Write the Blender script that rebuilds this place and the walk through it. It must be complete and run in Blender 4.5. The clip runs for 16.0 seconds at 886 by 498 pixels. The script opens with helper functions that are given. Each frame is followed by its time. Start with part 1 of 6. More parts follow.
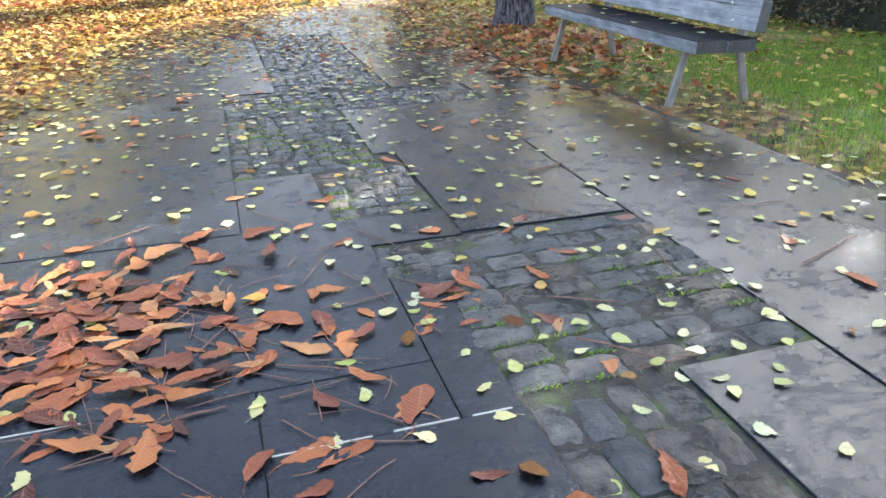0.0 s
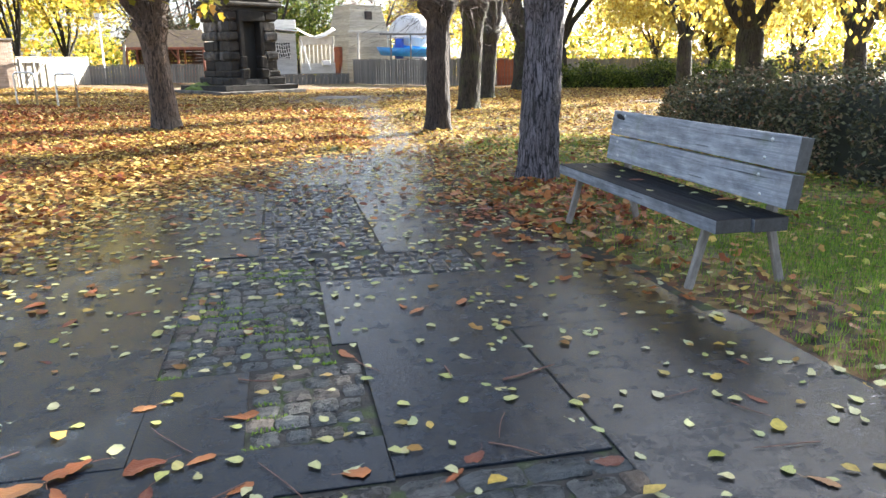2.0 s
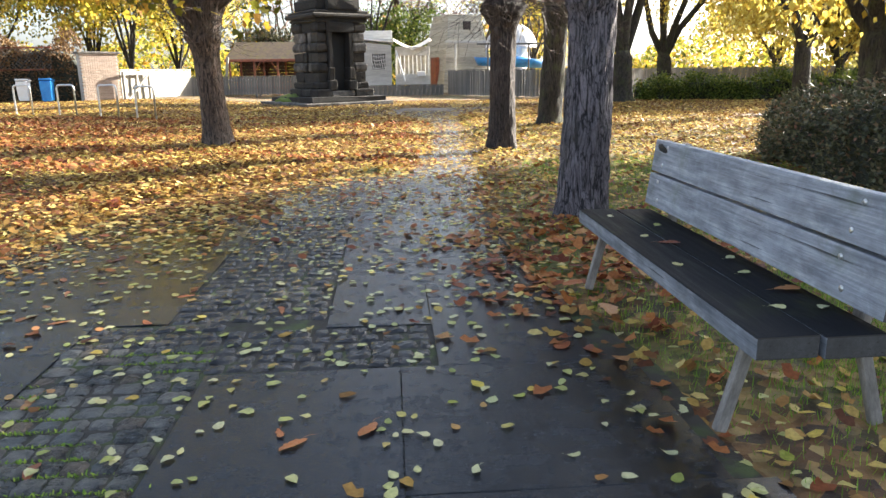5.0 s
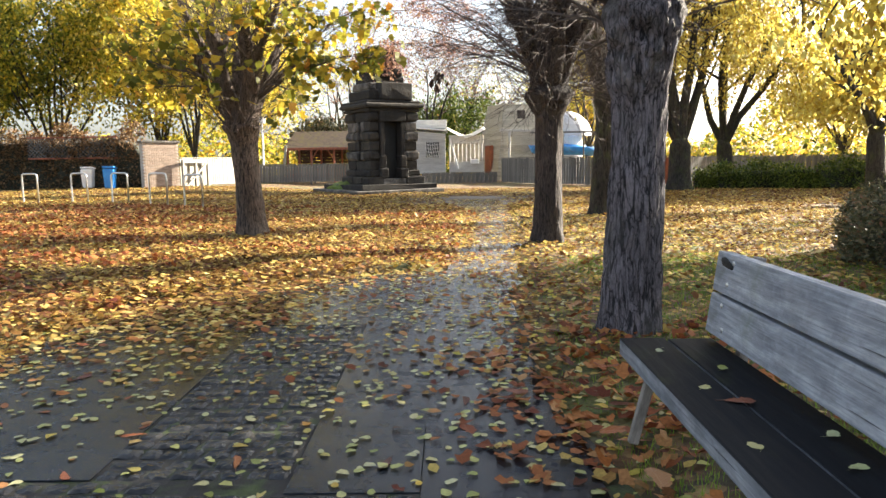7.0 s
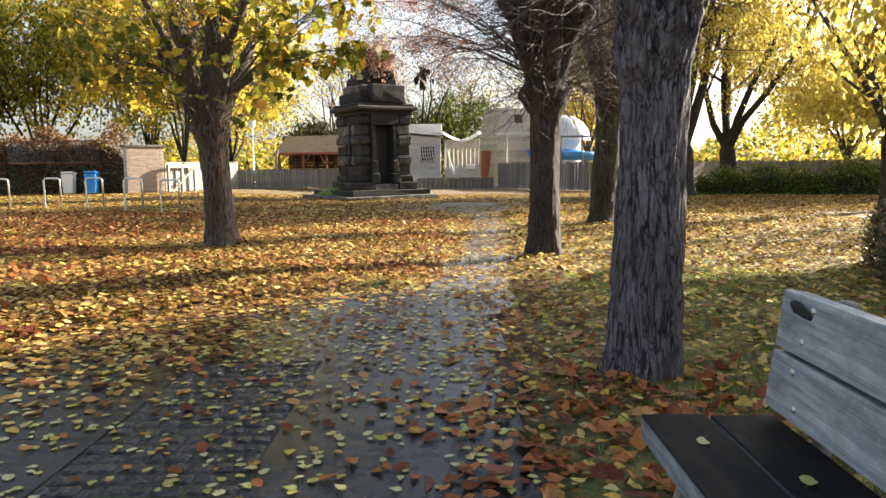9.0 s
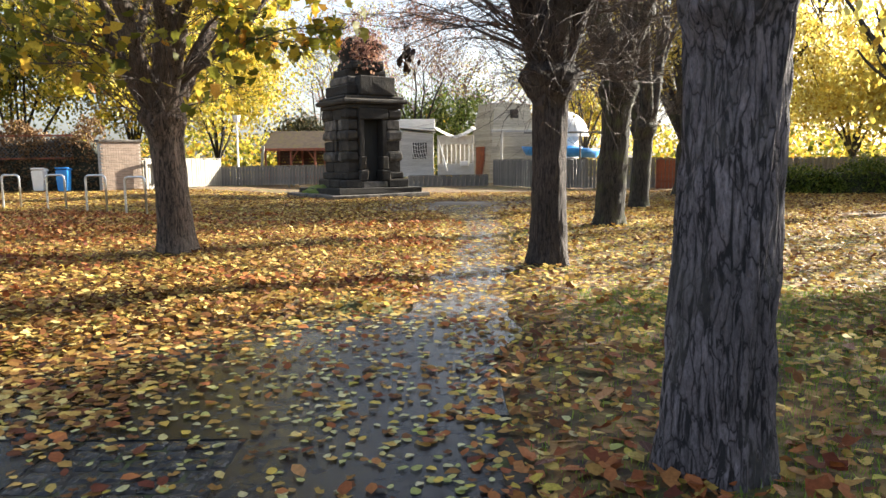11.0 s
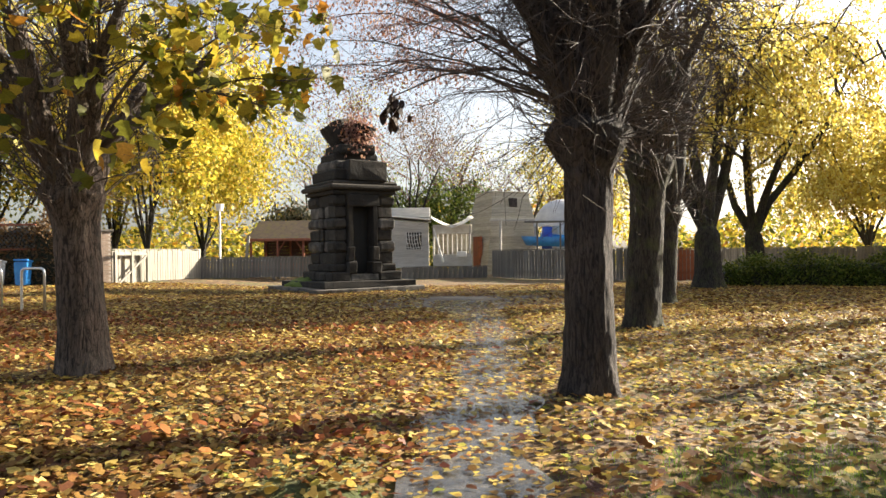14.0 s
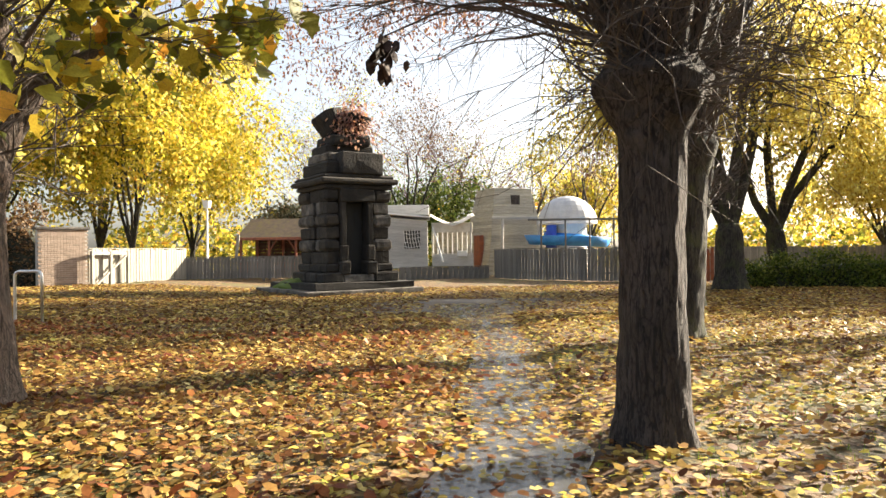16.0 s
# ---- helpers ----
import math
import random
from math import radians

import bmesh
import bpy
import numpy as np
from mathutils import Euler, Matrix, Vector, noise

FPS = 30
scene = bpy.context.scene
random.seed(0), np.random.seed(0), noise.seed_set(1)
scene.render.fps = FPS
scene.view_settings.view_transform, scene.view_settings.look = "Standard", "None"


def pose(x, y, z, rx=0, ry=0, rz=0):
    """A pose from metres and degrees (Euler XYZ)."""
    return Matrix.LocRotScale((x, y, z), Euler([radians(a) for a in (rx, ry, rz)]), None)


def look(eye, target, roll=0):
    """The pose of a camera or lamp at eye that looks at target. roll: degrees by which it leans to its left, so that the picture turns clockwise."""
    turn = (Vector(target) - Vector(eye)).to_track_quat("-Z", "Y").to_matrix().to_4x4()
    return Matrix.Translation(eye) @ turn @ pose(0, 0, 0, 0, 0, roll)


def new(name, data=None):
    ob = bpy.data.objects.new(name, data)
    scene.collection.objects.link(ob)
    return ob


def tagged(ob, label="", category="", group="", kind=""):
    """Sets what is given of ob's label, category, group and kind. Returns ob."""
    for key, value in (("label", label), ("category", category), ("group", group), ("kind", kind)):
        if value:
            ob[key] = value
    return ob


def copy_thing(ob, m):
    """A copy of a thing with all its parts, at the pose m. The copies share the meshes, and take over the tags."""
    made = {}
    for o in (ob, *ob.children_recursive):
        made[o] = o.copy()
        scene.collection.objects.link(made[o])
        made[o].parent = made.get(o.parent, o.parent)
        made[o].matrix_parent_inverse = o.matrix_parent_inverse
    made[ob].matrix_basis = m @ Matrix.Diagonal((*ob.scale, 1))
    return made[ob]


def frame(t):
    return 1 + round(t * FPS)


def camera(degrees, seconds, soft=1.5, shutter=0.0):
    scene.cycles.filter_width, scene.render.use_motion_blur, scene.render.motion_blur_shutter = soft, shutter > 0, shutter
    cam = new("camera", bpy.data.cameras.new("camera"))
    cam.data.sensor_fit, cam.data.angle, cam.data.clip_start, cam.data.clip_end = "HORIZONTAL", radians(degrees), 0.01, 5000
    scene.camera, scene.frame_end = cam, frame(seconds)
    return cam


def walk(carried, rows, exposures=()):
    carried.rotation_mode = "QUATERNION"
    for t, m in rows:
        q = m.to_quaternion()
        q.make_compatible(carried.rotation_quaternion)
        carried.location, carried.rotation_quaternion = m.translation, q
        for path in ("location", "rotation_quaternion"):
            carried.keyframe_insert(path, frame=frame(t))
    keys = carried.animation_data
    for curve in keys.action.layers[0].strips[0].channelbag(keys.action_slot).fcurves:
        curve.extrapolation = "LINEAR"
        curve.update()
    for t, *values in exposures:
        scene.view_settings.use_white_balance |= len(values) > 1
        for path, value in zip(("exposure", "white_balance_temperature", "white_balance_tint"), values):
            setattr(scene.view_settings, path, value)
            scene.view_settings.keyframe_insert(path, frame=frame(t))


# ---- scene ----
cam = camera(63.5, 16.0, soft=1.5)
METRES, EYE, TILT, LEAN, TURN = 10.9, 1.284, 0.0, 0.0, -17.1
ROWS = [
    (0.0, 0.0, 0.0, 0.0, -0.2, -24.88, 0.43),
    (0.5, 0.0063, 0.0144, 0.0023, 0.09, -22.23, 0.51),
    (1.0, 0.0144, 0.0313, 0.007, 0.29, -19.58, 0.57),
    (1.5, 0.0257, 0.0479, 0.0094, 0.61, -16.87, 0.57),
    (2.0, 0.0396, 0.0677, 0.0124, 4.33, -14.79, 0.44),
    (2.5, 0.0508, 0.0888, 0.0109, 7.87, -14.38, 0.54),
    (3.0, 0.0608, 0.113, 0.0117, 9.04, -14.42, 0.76),
    (3.5, 0.0733, 0.1369, 0.0116, 9.3, -14.48, 0.79),
    (6.0, 0.1116, 0.2613, 0.0159, 16.38, -12.06, 0.75),
    (6.5, 0.1101, 0.284, 0.017, 17.46, -9.47, 0.76),
    (7.0, 0.1097, 0.303, 0.0163, 17.55, -7.14, 0.76),
    (7.5, 0.1111, 0.3273, 0.0158, 17.41, -6.59, 0.72),
    (8.0, 0.1105, 0.3524, 0.0153, 17.44, -6.61, 0.72),
    (10.5, 0.0662, 0.509, 0.0115, 17.17, -6.89, 0.63),
    (11.0, 0.06, 0.5492, 0.012, 16.99, -6.95, 0.61),
    (11.5, 0.0481, 0.588, 0.0104, 16.89, -6.99, 0.68),
    (12.0, 0.0353, 0.6256, 0.0104, 16.87, -6.99, 0.66),
    (12.5, 0.0243, 0.6675, 0.0118, 16.8, -5.69, 0.66),
    (13.0, 0.0079, 0.7056, 0.0103, 16.69, -3.29, 0.65),
    (13.5, -0.0056, 0.744, 0.0094, 16.61, -0.73, 0.66),
    (14.0, -0.0152, 0.7831, 0.0102, 16.6, 0.29, 0.73),
    (14.5, -0.031, 0.8219, 0.0082, 16.54, 0.37, 0.74),
    (15.0, -0.0443, 0.8608, 0.0075, 16.51, 0.35, 0.75),
    (15.5, -0.056, 0.9034, 0.0095, 16.49, 0.31, 0.76),
    (16.0, -0.071, 0.9444, 0.0067, 16.44, 0.3, 0.77),
]
walk(cam, [(t, pose(0, 0, EYE, TILT, LEAN, TURN) @ pose(METRES * x, METRES * y, METRES * z, 90 + pitch, roll, yaw)) for t, x, y, z, yaw, pitch, roll in ROWS],
     [(0.0, 3.6, 5680, 10), (0.5, 3.46, 5680, 10), (1.5, 3.18, 5720, 10), (3.0, 2.82, 5780, 10), (6.0, 2.82, 6000, 10), (8.0, 2.38, 6350, 10), (11.0, 2.36, 6080, 10), (12.5, 2.3, 6000, 10), (14.0, 1.95, 6400, 10), (16.0, 2.25, 6550, 10)])


# ---- world, sun ----
SUN_EL, SUN_AZ = 22.0, 60.0      # azimuth clockwise from +y
world = bpy.data.worlds.new("world")
scene.world = world
world.use_nodes = True
wn = world.node_tree.nodes
sky = wn.new("ShaderNodeTexSky")
sky.sky_type, sky.sun_disc = "NISHITA", False
sky.sun_elevation, sky.sun_rotation = radians(SUN_EL), radians(SUN_AZ)
sky.air_density, sky.dust_density, sky.ozone_density = 1.0, 3.0, 1.0
haze = wn.new("ShaderNodeHueSaturation")      # thin high cloud pales the blue
haze.inputs["Saturation"].default_value, haze.inputs["Value"].default_value = 0.55, 1.3
world.node_tree.links.new(sky.outputs[0], haze.inputs["Color"])
world.node_tree.links.new(haze.outputs[0], wn["Background"].inputs[0])
wn["Background"].inputs[1].default_value = 0.05
sun = new("sun", bpy.data.lights.new("sun", "SUN"))
sun.data.energy, sun.data.angle, sun.data.color = 5.0, radians(0.6), (1.0, 0.88, 0.69)
sun_dir = Vector((math.sin(radians(SUN_AZ)) * math.cos(radians(SUN_EL)), math.cos(radians(SUN_AZ)) * math.cos(radians(SUN_EL)), math.sin(radians(SUN_EL))))
sun.matrix_world = look(sun_dir * 60, (0, 0, 0))


# ---- materials ----
def nodes(name):
    m = bpy.data.materials.new(name)
    m.use_nodes = True
    t = m.node_tree
    return m, t, t.nodes["Principled BSDF"]


def node(t, kind, **kw):
    n = t.nodes.new("ShaderNode" + kind)
    for k, v in kw.items():
        n.inputs[k].default_value = v
    return n


def coords(t, stretch=(1, 1, 1), world_space=False):
    src = t.nodes.new("ShaderNodeNewGeometry").outputs["Position"] if world_space else t.nodes.new("ShaderNodeTexCoord").outputs["Object"]
    mp = t.nodes.new("ShaderNodeMapping")
    mp.inputs["Scale"].default_value = stretch
    t.links.new(src, mp.inputs[0])
    return mp.outputs[0]


def noise_tex(t, vec, scale, detail=5.0, rough=0.6, distortion=0.0):
    n = node(t, "TexNoise", Scale=scale, Detail=detail, Roughness=rough, Distortion=distortion)
    t.links.new(vec, n.inputs["Vector"])
    return n.outputs["Fac"]


def ramp(t, fac, stops):
    r = t.nodes.new("ShaderNodeValToRGB")
    el = r.color_ramp.elements
    while len(el) < len(stops):
        el.new(0.5)
    for e, (p, c) in zip(el, stops):
        e.position, e.color = p, (*c, 1) if len(c) == 3 else c
    t.links.new(fac, r.inputs[0])
    return r.outputs[0]


def val(v):
    return (v, v, v)


def mix(t, fac, a, b, blend="MIX"):
    m = t.nodes.new("ShaderNodeMix")
    m.data_type, m.blend_type = "RGBA", blend
    for s, v in ((m.inputs["Factor"], fac), (m.inputs["A"], a), (m.inputs["B"], b)):
        if isinstance(v, (int, float)):
            s.default_value = v
        elif isinstance(v, tuple):
            s.default_value = (*v, 1)
        else:
            t.links.new(v, s)
    return m.outputs["Result"]


def bump(t, bsdf, height, strength, distance):
    b = node(t, "Bump", Strength=strength, Distance=distance)
    t.links.new(height, b.inputs["Height"])
    t.links.new(b.outputs[0], bsdf.inputs["Normal"])


def surface(name, dark, light, scale=6.0, stretch=(1, 1, 1), rough=(0.6, 0.9), relief=0.3, depth=0.01, grain=60.0, patch=None, patch_scale=1.2, patch_at=(0.5, 0.65), metal=0.0, world_space=False, vary=0.0, bump_scale=None):
    """Two scales of colour noise, a patch colour (stains, moss), roughness that varies and a fine bump."""
    m, t, b = nodes(name)
    v = coords(t, stretch, world_space)
    big, fine = noise_tex(t, v, scale, 6), noise_tex(t, v, grain, 4)
    col = ramp(t, big, [(0.3, dark), (0.72, light)])
    col = mix(t, 0.55, col, ramp(t, fine, [(0.25, val(0.35)), (0.75, val(0.75))]), "OVERLAY")
    if patch:
        pv = coords(t, (1, 1, 1), world_space)
        col = mix(t, ramp(t, noise_tex(t, pv, patch_scale, 6, 0.65), [(patch_at[0], val(0)), (patch_at[1], val(1))]), col, patch)
    if vary:
        rnd = t.nodes.new("ShaderNodeObjectInfo").outputs["Random"]
        col = mix(t, 1.0, col, ramp(t, rnd, [(0, val(1 - vary)), (1, val(1.0))]), "MULTIPLY")
    t.links.new(col, b.inputs["Base Color"])
    rv = ramp(t, big, [(0.3, val(rough[0])), (0.7, val(rough[1]))])
    t.links.new(rv, b.inputs["Roughness"])
    b.inputs["Metallic"].default_value = metal
    bump(t, b, mix(t, 0.5, fine, big) if not bump_scale else noise_tex(t, v, bump_scale, 8, 0.65), relief, depth)
    return m


def wet_stone(name, dark, dry, wet=(0.47, 0.55), relief=0.15, tints=None, gloss=0.06, dull=0.34, shine=(0.3, 0.16)):
    """Riven stone after rain: dark glossy films of water with ragged edges between paler drying patches, streaks and droplets."""
    m, t, b = nodes(name)
    v = coords(t, (1, 1, 1), True)
    mid, fine = noise_tex(t, v, 9, 7, 0.68), noise_tex(t, v, 95, 4, 0.7)
    rag = noise_tex(t, v, 1.7, 10, 0.72, 0.6)
    streak = noise_tex(t, coords(t, (2.2, 0.5, 1), True), 3.0, 7, 0.7, 0.8)
    drag = noise_tex(t, coords(t, (0.9, 3.2, 1), True), 2.6, 8, 0.75, 1.4)
    drying = ramp(t, mix(t, 0.26, mix(t, 0.35, mix(t, 0.4, rag, streak), drag), mid), [(wet[0], val(0)), (wet[1], val(1))])
    base = mix(t, drying, dark, dry)
    base = mix(t, 0.55, base, ramp(t, mid, [(0.25, val(0.3)), (0.75, val(0.72))]), "OVERLAY")
    base = mix(t, 0.45, base, ramp(t, fine, [(0.3, val(0.35)), (0.7, val(0.7))]), "OVERLAY")
    rnd = t.nodes.new("ShaderNodeObjectInfo").outputs["Random"]
    base = mix(t, 1.0, base, ramp(t, rnd, tints or [(0, val(0.7)), (1, val(1.0))]), "MULTIPLY")
    t.links.new(base, b.inputs["Base Color"])
    film = mix(t, drying, val(gloss), ramp(t, mid, [(0.3, val(dull * 0.7)), (0.7, val(dull * 1.3))]))
    t.links.new(film, b.inputs["Roughness"])
    t.links.new(mix(t, drying, val(shine[0]), val(shine[1])), b.inputs["Specular IOR Level"])
    drops = t.nodes.new("ShaderNodeTexVoronoi")
    drops.inputs["Scale"].default_value = 120
    t.links.new(v, drops.inputs["Vector"])
    bead = ramp(t, drops.outputs["Distance"], [(0.15, val(1)), (0.4, val(0))])
    n0 = node(t, "Bump", Strength=0.12, Distance=0.004)
    t.links.new(bead, n0.inputs["Height"])
    n1 = node(t, "Bump", Strength=min(relief, 1.0), Distance=0.012 if relief < 1 else 0.035)
    t.links.new(mix(t, 0.5, mid, fine) if relief < 1 else mix(t, 0.35, noise_tex(t, v, 26, 8, 0.72), fine), n1.inputs["Height"])
    t.links.new(n0.outputs[0], n1.inputs["Normal"])
    t.links.new(n1.outputs[0], b.inputs["Normal"])
    return m


def leaf_mat(name, stops, rough=0.5, through_light=0.35, single=False, spec=0.25):
    """Leaf colours drawn per leaf; light passes through in part."""
    m, t, b = nodes(name)
    rnd = t.nodes.new("ShaderNodeObjectInfo").outputs["Random"] if single else t.nodes.new("ShaderNodeNewGeometry").outputs["Random Per Island"]
    col = ramp(t, rnd, stops)
    v = coords(t, (1, 1, 1), not single)
    col = mix(t, 0.6, col, ramp(t, noise_tex(t, v, 55, 4), [(0.3, val(0.3)), (0.7, val(0.72))]), "OVERLAY")
    if single:      # pale mid-rib and side veins running forward from it
        xyz = t.nodes.new("ShaderNodeSeparateXYZ")
        t.links.new(coords(t), xyz.inputs[0])
        side = t.nodes.new("ShaderNodeMath")
        side.operation = "ABSOLUTE"
        t.links.new(xyz.outputs["Y"], side.inputs[0])
        lag = t.nodes.new("ShaderNodeMath")
        lag.operation, lag.inputs[1].default_value = "MULTIPLY_ADD", -0.8
        t.links.new(side.outputs[0], lag.inputs[0])
        t.links.new(xyz.outputs["X"], lag.inputs[2])
        saw = t.nodes.new("ShaderNodeMath")
        saw.operation, saw.inputs[1].default_value = "PINGPONG", 0.042
        t.links.new(lag.outputs[0], saw.inputs[0])
        vein = ramp(t, saw.outputs[0], [(0.0, val(1)), (0.012, val(0))])
        rib = ramp(t, side.outputs[0], [(0.008, val(1)), (0.018, val(0))])
        ribs = mix(t, 1.0, vein, rib, "LIGHTEN")
        col = mix(t, mix(t, 1.0, ribs, val(0.25), "MULTIPLY"), col, mix(t, 0.5, col, (0.62, 0.4, 0.22)))
        bump(t, b, mix(t, 0.6, saw.outputs[0], ribs), 0.5, 0.004)
    t.links.new(col, b.inputs["Base Color"])
    b.inputs["Roughness"].default_value = rough
    b.inputs["Specular IOR Level"].default_value = spec
    if through_light:
        tr = t.nodes.new("ShaderNodeBsdfTranslucent")
        t.links.new(col, tr.inputs[0])
        ms = t.nodes.new("ShaderNodeMixShader")
        ms.inputs[0].default_value = through_light
        t.links.new(b.outputs[0], ms.inputs[1])
        t.links.new(tr.outputs[0], ms.inputs[2])
        t.links.new(ms.outputs[0], t.nodes["Material Output"].inputs[0])
    return m


def bark_mat(name, dark, light, patch):
    """Long plates of bark between dark fissures, blotched with lichen."""
    m, t, b = nodes(name)
    rough_n = node(t, "TexNoise", Scale=9.0, Detail=6.0)
    flow = mix(t, 0.16, coords(t, (1, 1, 0.15)), rough_n.outputs["Color"])
    cell = t.nodes.new("ShaderNodeTexVoronoi")
    cell.feature = "DISTANCE_TO_EDGE"
    cell.inputs["Scale"].default_value = 24
    t.links.new(flow, cell.inputs["Vector"])
    plate = ramp(t, cell.outputs["Distance"], [(0.0, val(0.0)), (0.05, val(0.7)), (0.2, val(1))])
    split = ramp(t, noise_tex(t, coords(t, (1, 1, 0.13)), 30, 5, 0.6, 0.7), [(0.41, val(0)), (0.47, val(0.8)), (0.6, val(1))])
    flake = noise_tex(t, coords(t, (1, 1, 0.3)), 60, 6, 0.72, 1.2)
    ridge = mix(t, 1.0, mix(t, 1.0, split, plate, "MULTIPLY"), ramp(t, flake, [(0.32, val(0.4)), (0.55, val(1))]), "MULTIPLY")
    fine = noise_tex(t, coords(t, (1, 1, 0.4)), 90, 5, 0.7)
    col = mix(t, ridge, dark, light)
    col = mix(t, 0.6, col, ramp(t, fine, [(0.3, val(0.3)), (0.7, val(0.72))]), "OVERLAY")
    blot = ramp(t, noise_tex(t, coords(t, (1, 1, 0.7)), 3.2, 6, 0.65), [(0.5, val(0)), (0.68, val(0.7))])
    col = mix(t, blot, col, patch)
    col = mix(t, 1.0, col, ramp(t, noise_tex(t, coords(t), 1.6, 4), [(0.35, val(0.55)), (0.65, val(1.0))]), "MULTIPLY")
    t.links.new(col, b.inputs["Base Color"])
    b.inputs["Roughness"].default_value = 0.9
    bump(t, b, mix(t, 0.25, ridge, fine), 0.9, 0.02)
    return m


M = {}
M["slab"] = wet_stone("wet_slate", (0.005, 0.0075, 0.012), (0.02, 0.024, 0.031), (0.475, 0.545), relief=0.35, dull=0.3, tints=[(0, (0.7, 0.72, 0.78)), (0.5, (0.95, 1, 1)), (1, (1, 0.95, 0.88))])
M["sett"] = wet_stone("wet_granite", (0.027, 0.03, 0.032), (0.17, 0.165, 0.152), (0.43, 0.56), 1.8, [(0, (0.5, 0.58, 0.66)), (0.35, (0.8, 0.85, 0.9)), (0.7, (1, 1, 1)), (1, (0.85, 0.7, 0.6))], 0.2, 0.5)
M["sett_wet"] = wet_stone("soaked_granite", (0.014, 0.016, 0.019), (0.07, 0.064, 0.057), (0.47, 0.59), 0.3, [(0, (0.6, 0.65, 0.72)), (0.6, (1, 1, 1)), (1, (0.9, 0.72, 0.6))], 0.1, 0.32)
M["path"] = wet_stone("wet_path", (0.05, 0.049, 0.05), (0.155, 0.145, 0.13), (0.45, 0.58), 0.35, shine=(0.6, 0.35))
M["worn"] = surface("worn_earth_path", (0.08, 0.062, 0.042), (0.22, 0.175, 0.12), 1.6, rough=(0.5, 0.85), relief=0.4, grain=30, patch=(0.07, 0.055, 0.04), patch_scale=0.5, world_space=True)
M["moss"] = surface("moss", (0.05, 0.08, 0.015), (0.16, 0.2, 0.03), 30, rough=(0.8, 0.95), relief=0.8, grain=150)


def earth_mat(name):
    """Soil under a rotting mat of leaf scraps, with thin moss and grass showing in places."""
    m, t, b = nodes(name)
    v = coords(t, (1, 1, 1), True)
    warp = mix(t, 0.12, v, t.nodes.new("ShaderNodeTexNoise").outputs["Color"])
    cells = t.nodes.new("ShaderNodeTexVoronoi")
    cells.inputs["Scale"].default_value = 17
    t.links.new(warp, cells.inputs["Vector"])
    pick = t.nodes.new("ShaderNodeSeparateColor")
    t.links.new(cells.outputs["Color"], pick.inputs[0])
    scraps = ramp(t, pick.outputs[0], [(0.0, (0.03, 0.02, 0.014)), (0.35, (0.09, 0.045, 0.02)), (0.6, (0.18, 0.09, 0.03)), (0.85, (0.3, 0.18, 0.06)), (1.0, (0.36, 0.26, 0.1))])
    soil = ramp(t, noise_tex(t, v, 14, 6), [(0.3, (0.025, 0.02, 0.014)), (0.7, (0.08, 0.06, 0.035))])
    green = ramp(t, noise_tex(t, v, 40, 4), [(0.3, (0.03, 0.05, 0.01)), (0.7, (0.12, 0.15, 0.03))])
    col = mix(t, ramp(t, noise_tex(t, v, 3.5, 5), [(0.35, val(0.2)), (0.55, val(0.95))]), soil, scraps)
    col = mix(t, ramp(t, noise_tex(t, v, 0.45, 7, 0.65), [(0.5, val(0)), (0.62, val(0.75))]), col, green)
    t.links.new(col, b.inputs["Base Color"])
    b.inputs["Roughness"].default_value = 0.85
    bump(t, b, mix(t, 0.5, cells.outputs["Distance"], noise_tex(t, v, 30, 6)), 0.8, 0.03)
    return m


M["earth"] = earth_mat("leafy_earth")
M["joint"] = surface("joint_soil", (0.01, 0.009, 0.008), (0.035, 0.031, 0.025), 20, rough=(0.7, 0.95), relief=0.8, depth=0.02, grain=90, patch=(0.045, 0.065, 0.015), patch_scale=4, patch_at=(0.5, 0.62), world_space=True)
M["bark"] = bark_mat("grey_bark", (0.016, 0.014, 0.017), (0.29, 0.255, 0.275), (0.15, 0.14, 0.13))
M["bark_brown"] = bark_mat("brown_bark", (0.028, 0.02, 0.016), (0.21, 0.155, 0.12), (0.17, 0.145, 0.12))
M["bark_dark"] = bark_mat("dark_bark", (0.014, 0.011, 0.011), (0.1, 0.078, 0.07), (0.08, 0.067, 0.058))
M["bark_moss"] = bark_mat("mossy_bark", (0.014, 0.012, 0.01), (0.08, 0.066, 0.05), (0.08, 0.09, 0.025))
M["twig"] = surface("twig", (0.03, 0.023, 0.02), (0.11, 0.085, 0.07), 4, rough=(0.7, 0.9), grain=30)
M["twig_red"] = surface("reddish_twig", (0.1, 0.048, 0.034), (0.25, 0.125, 0.085), 4, rough=(0.7, 0.9), grain=30)


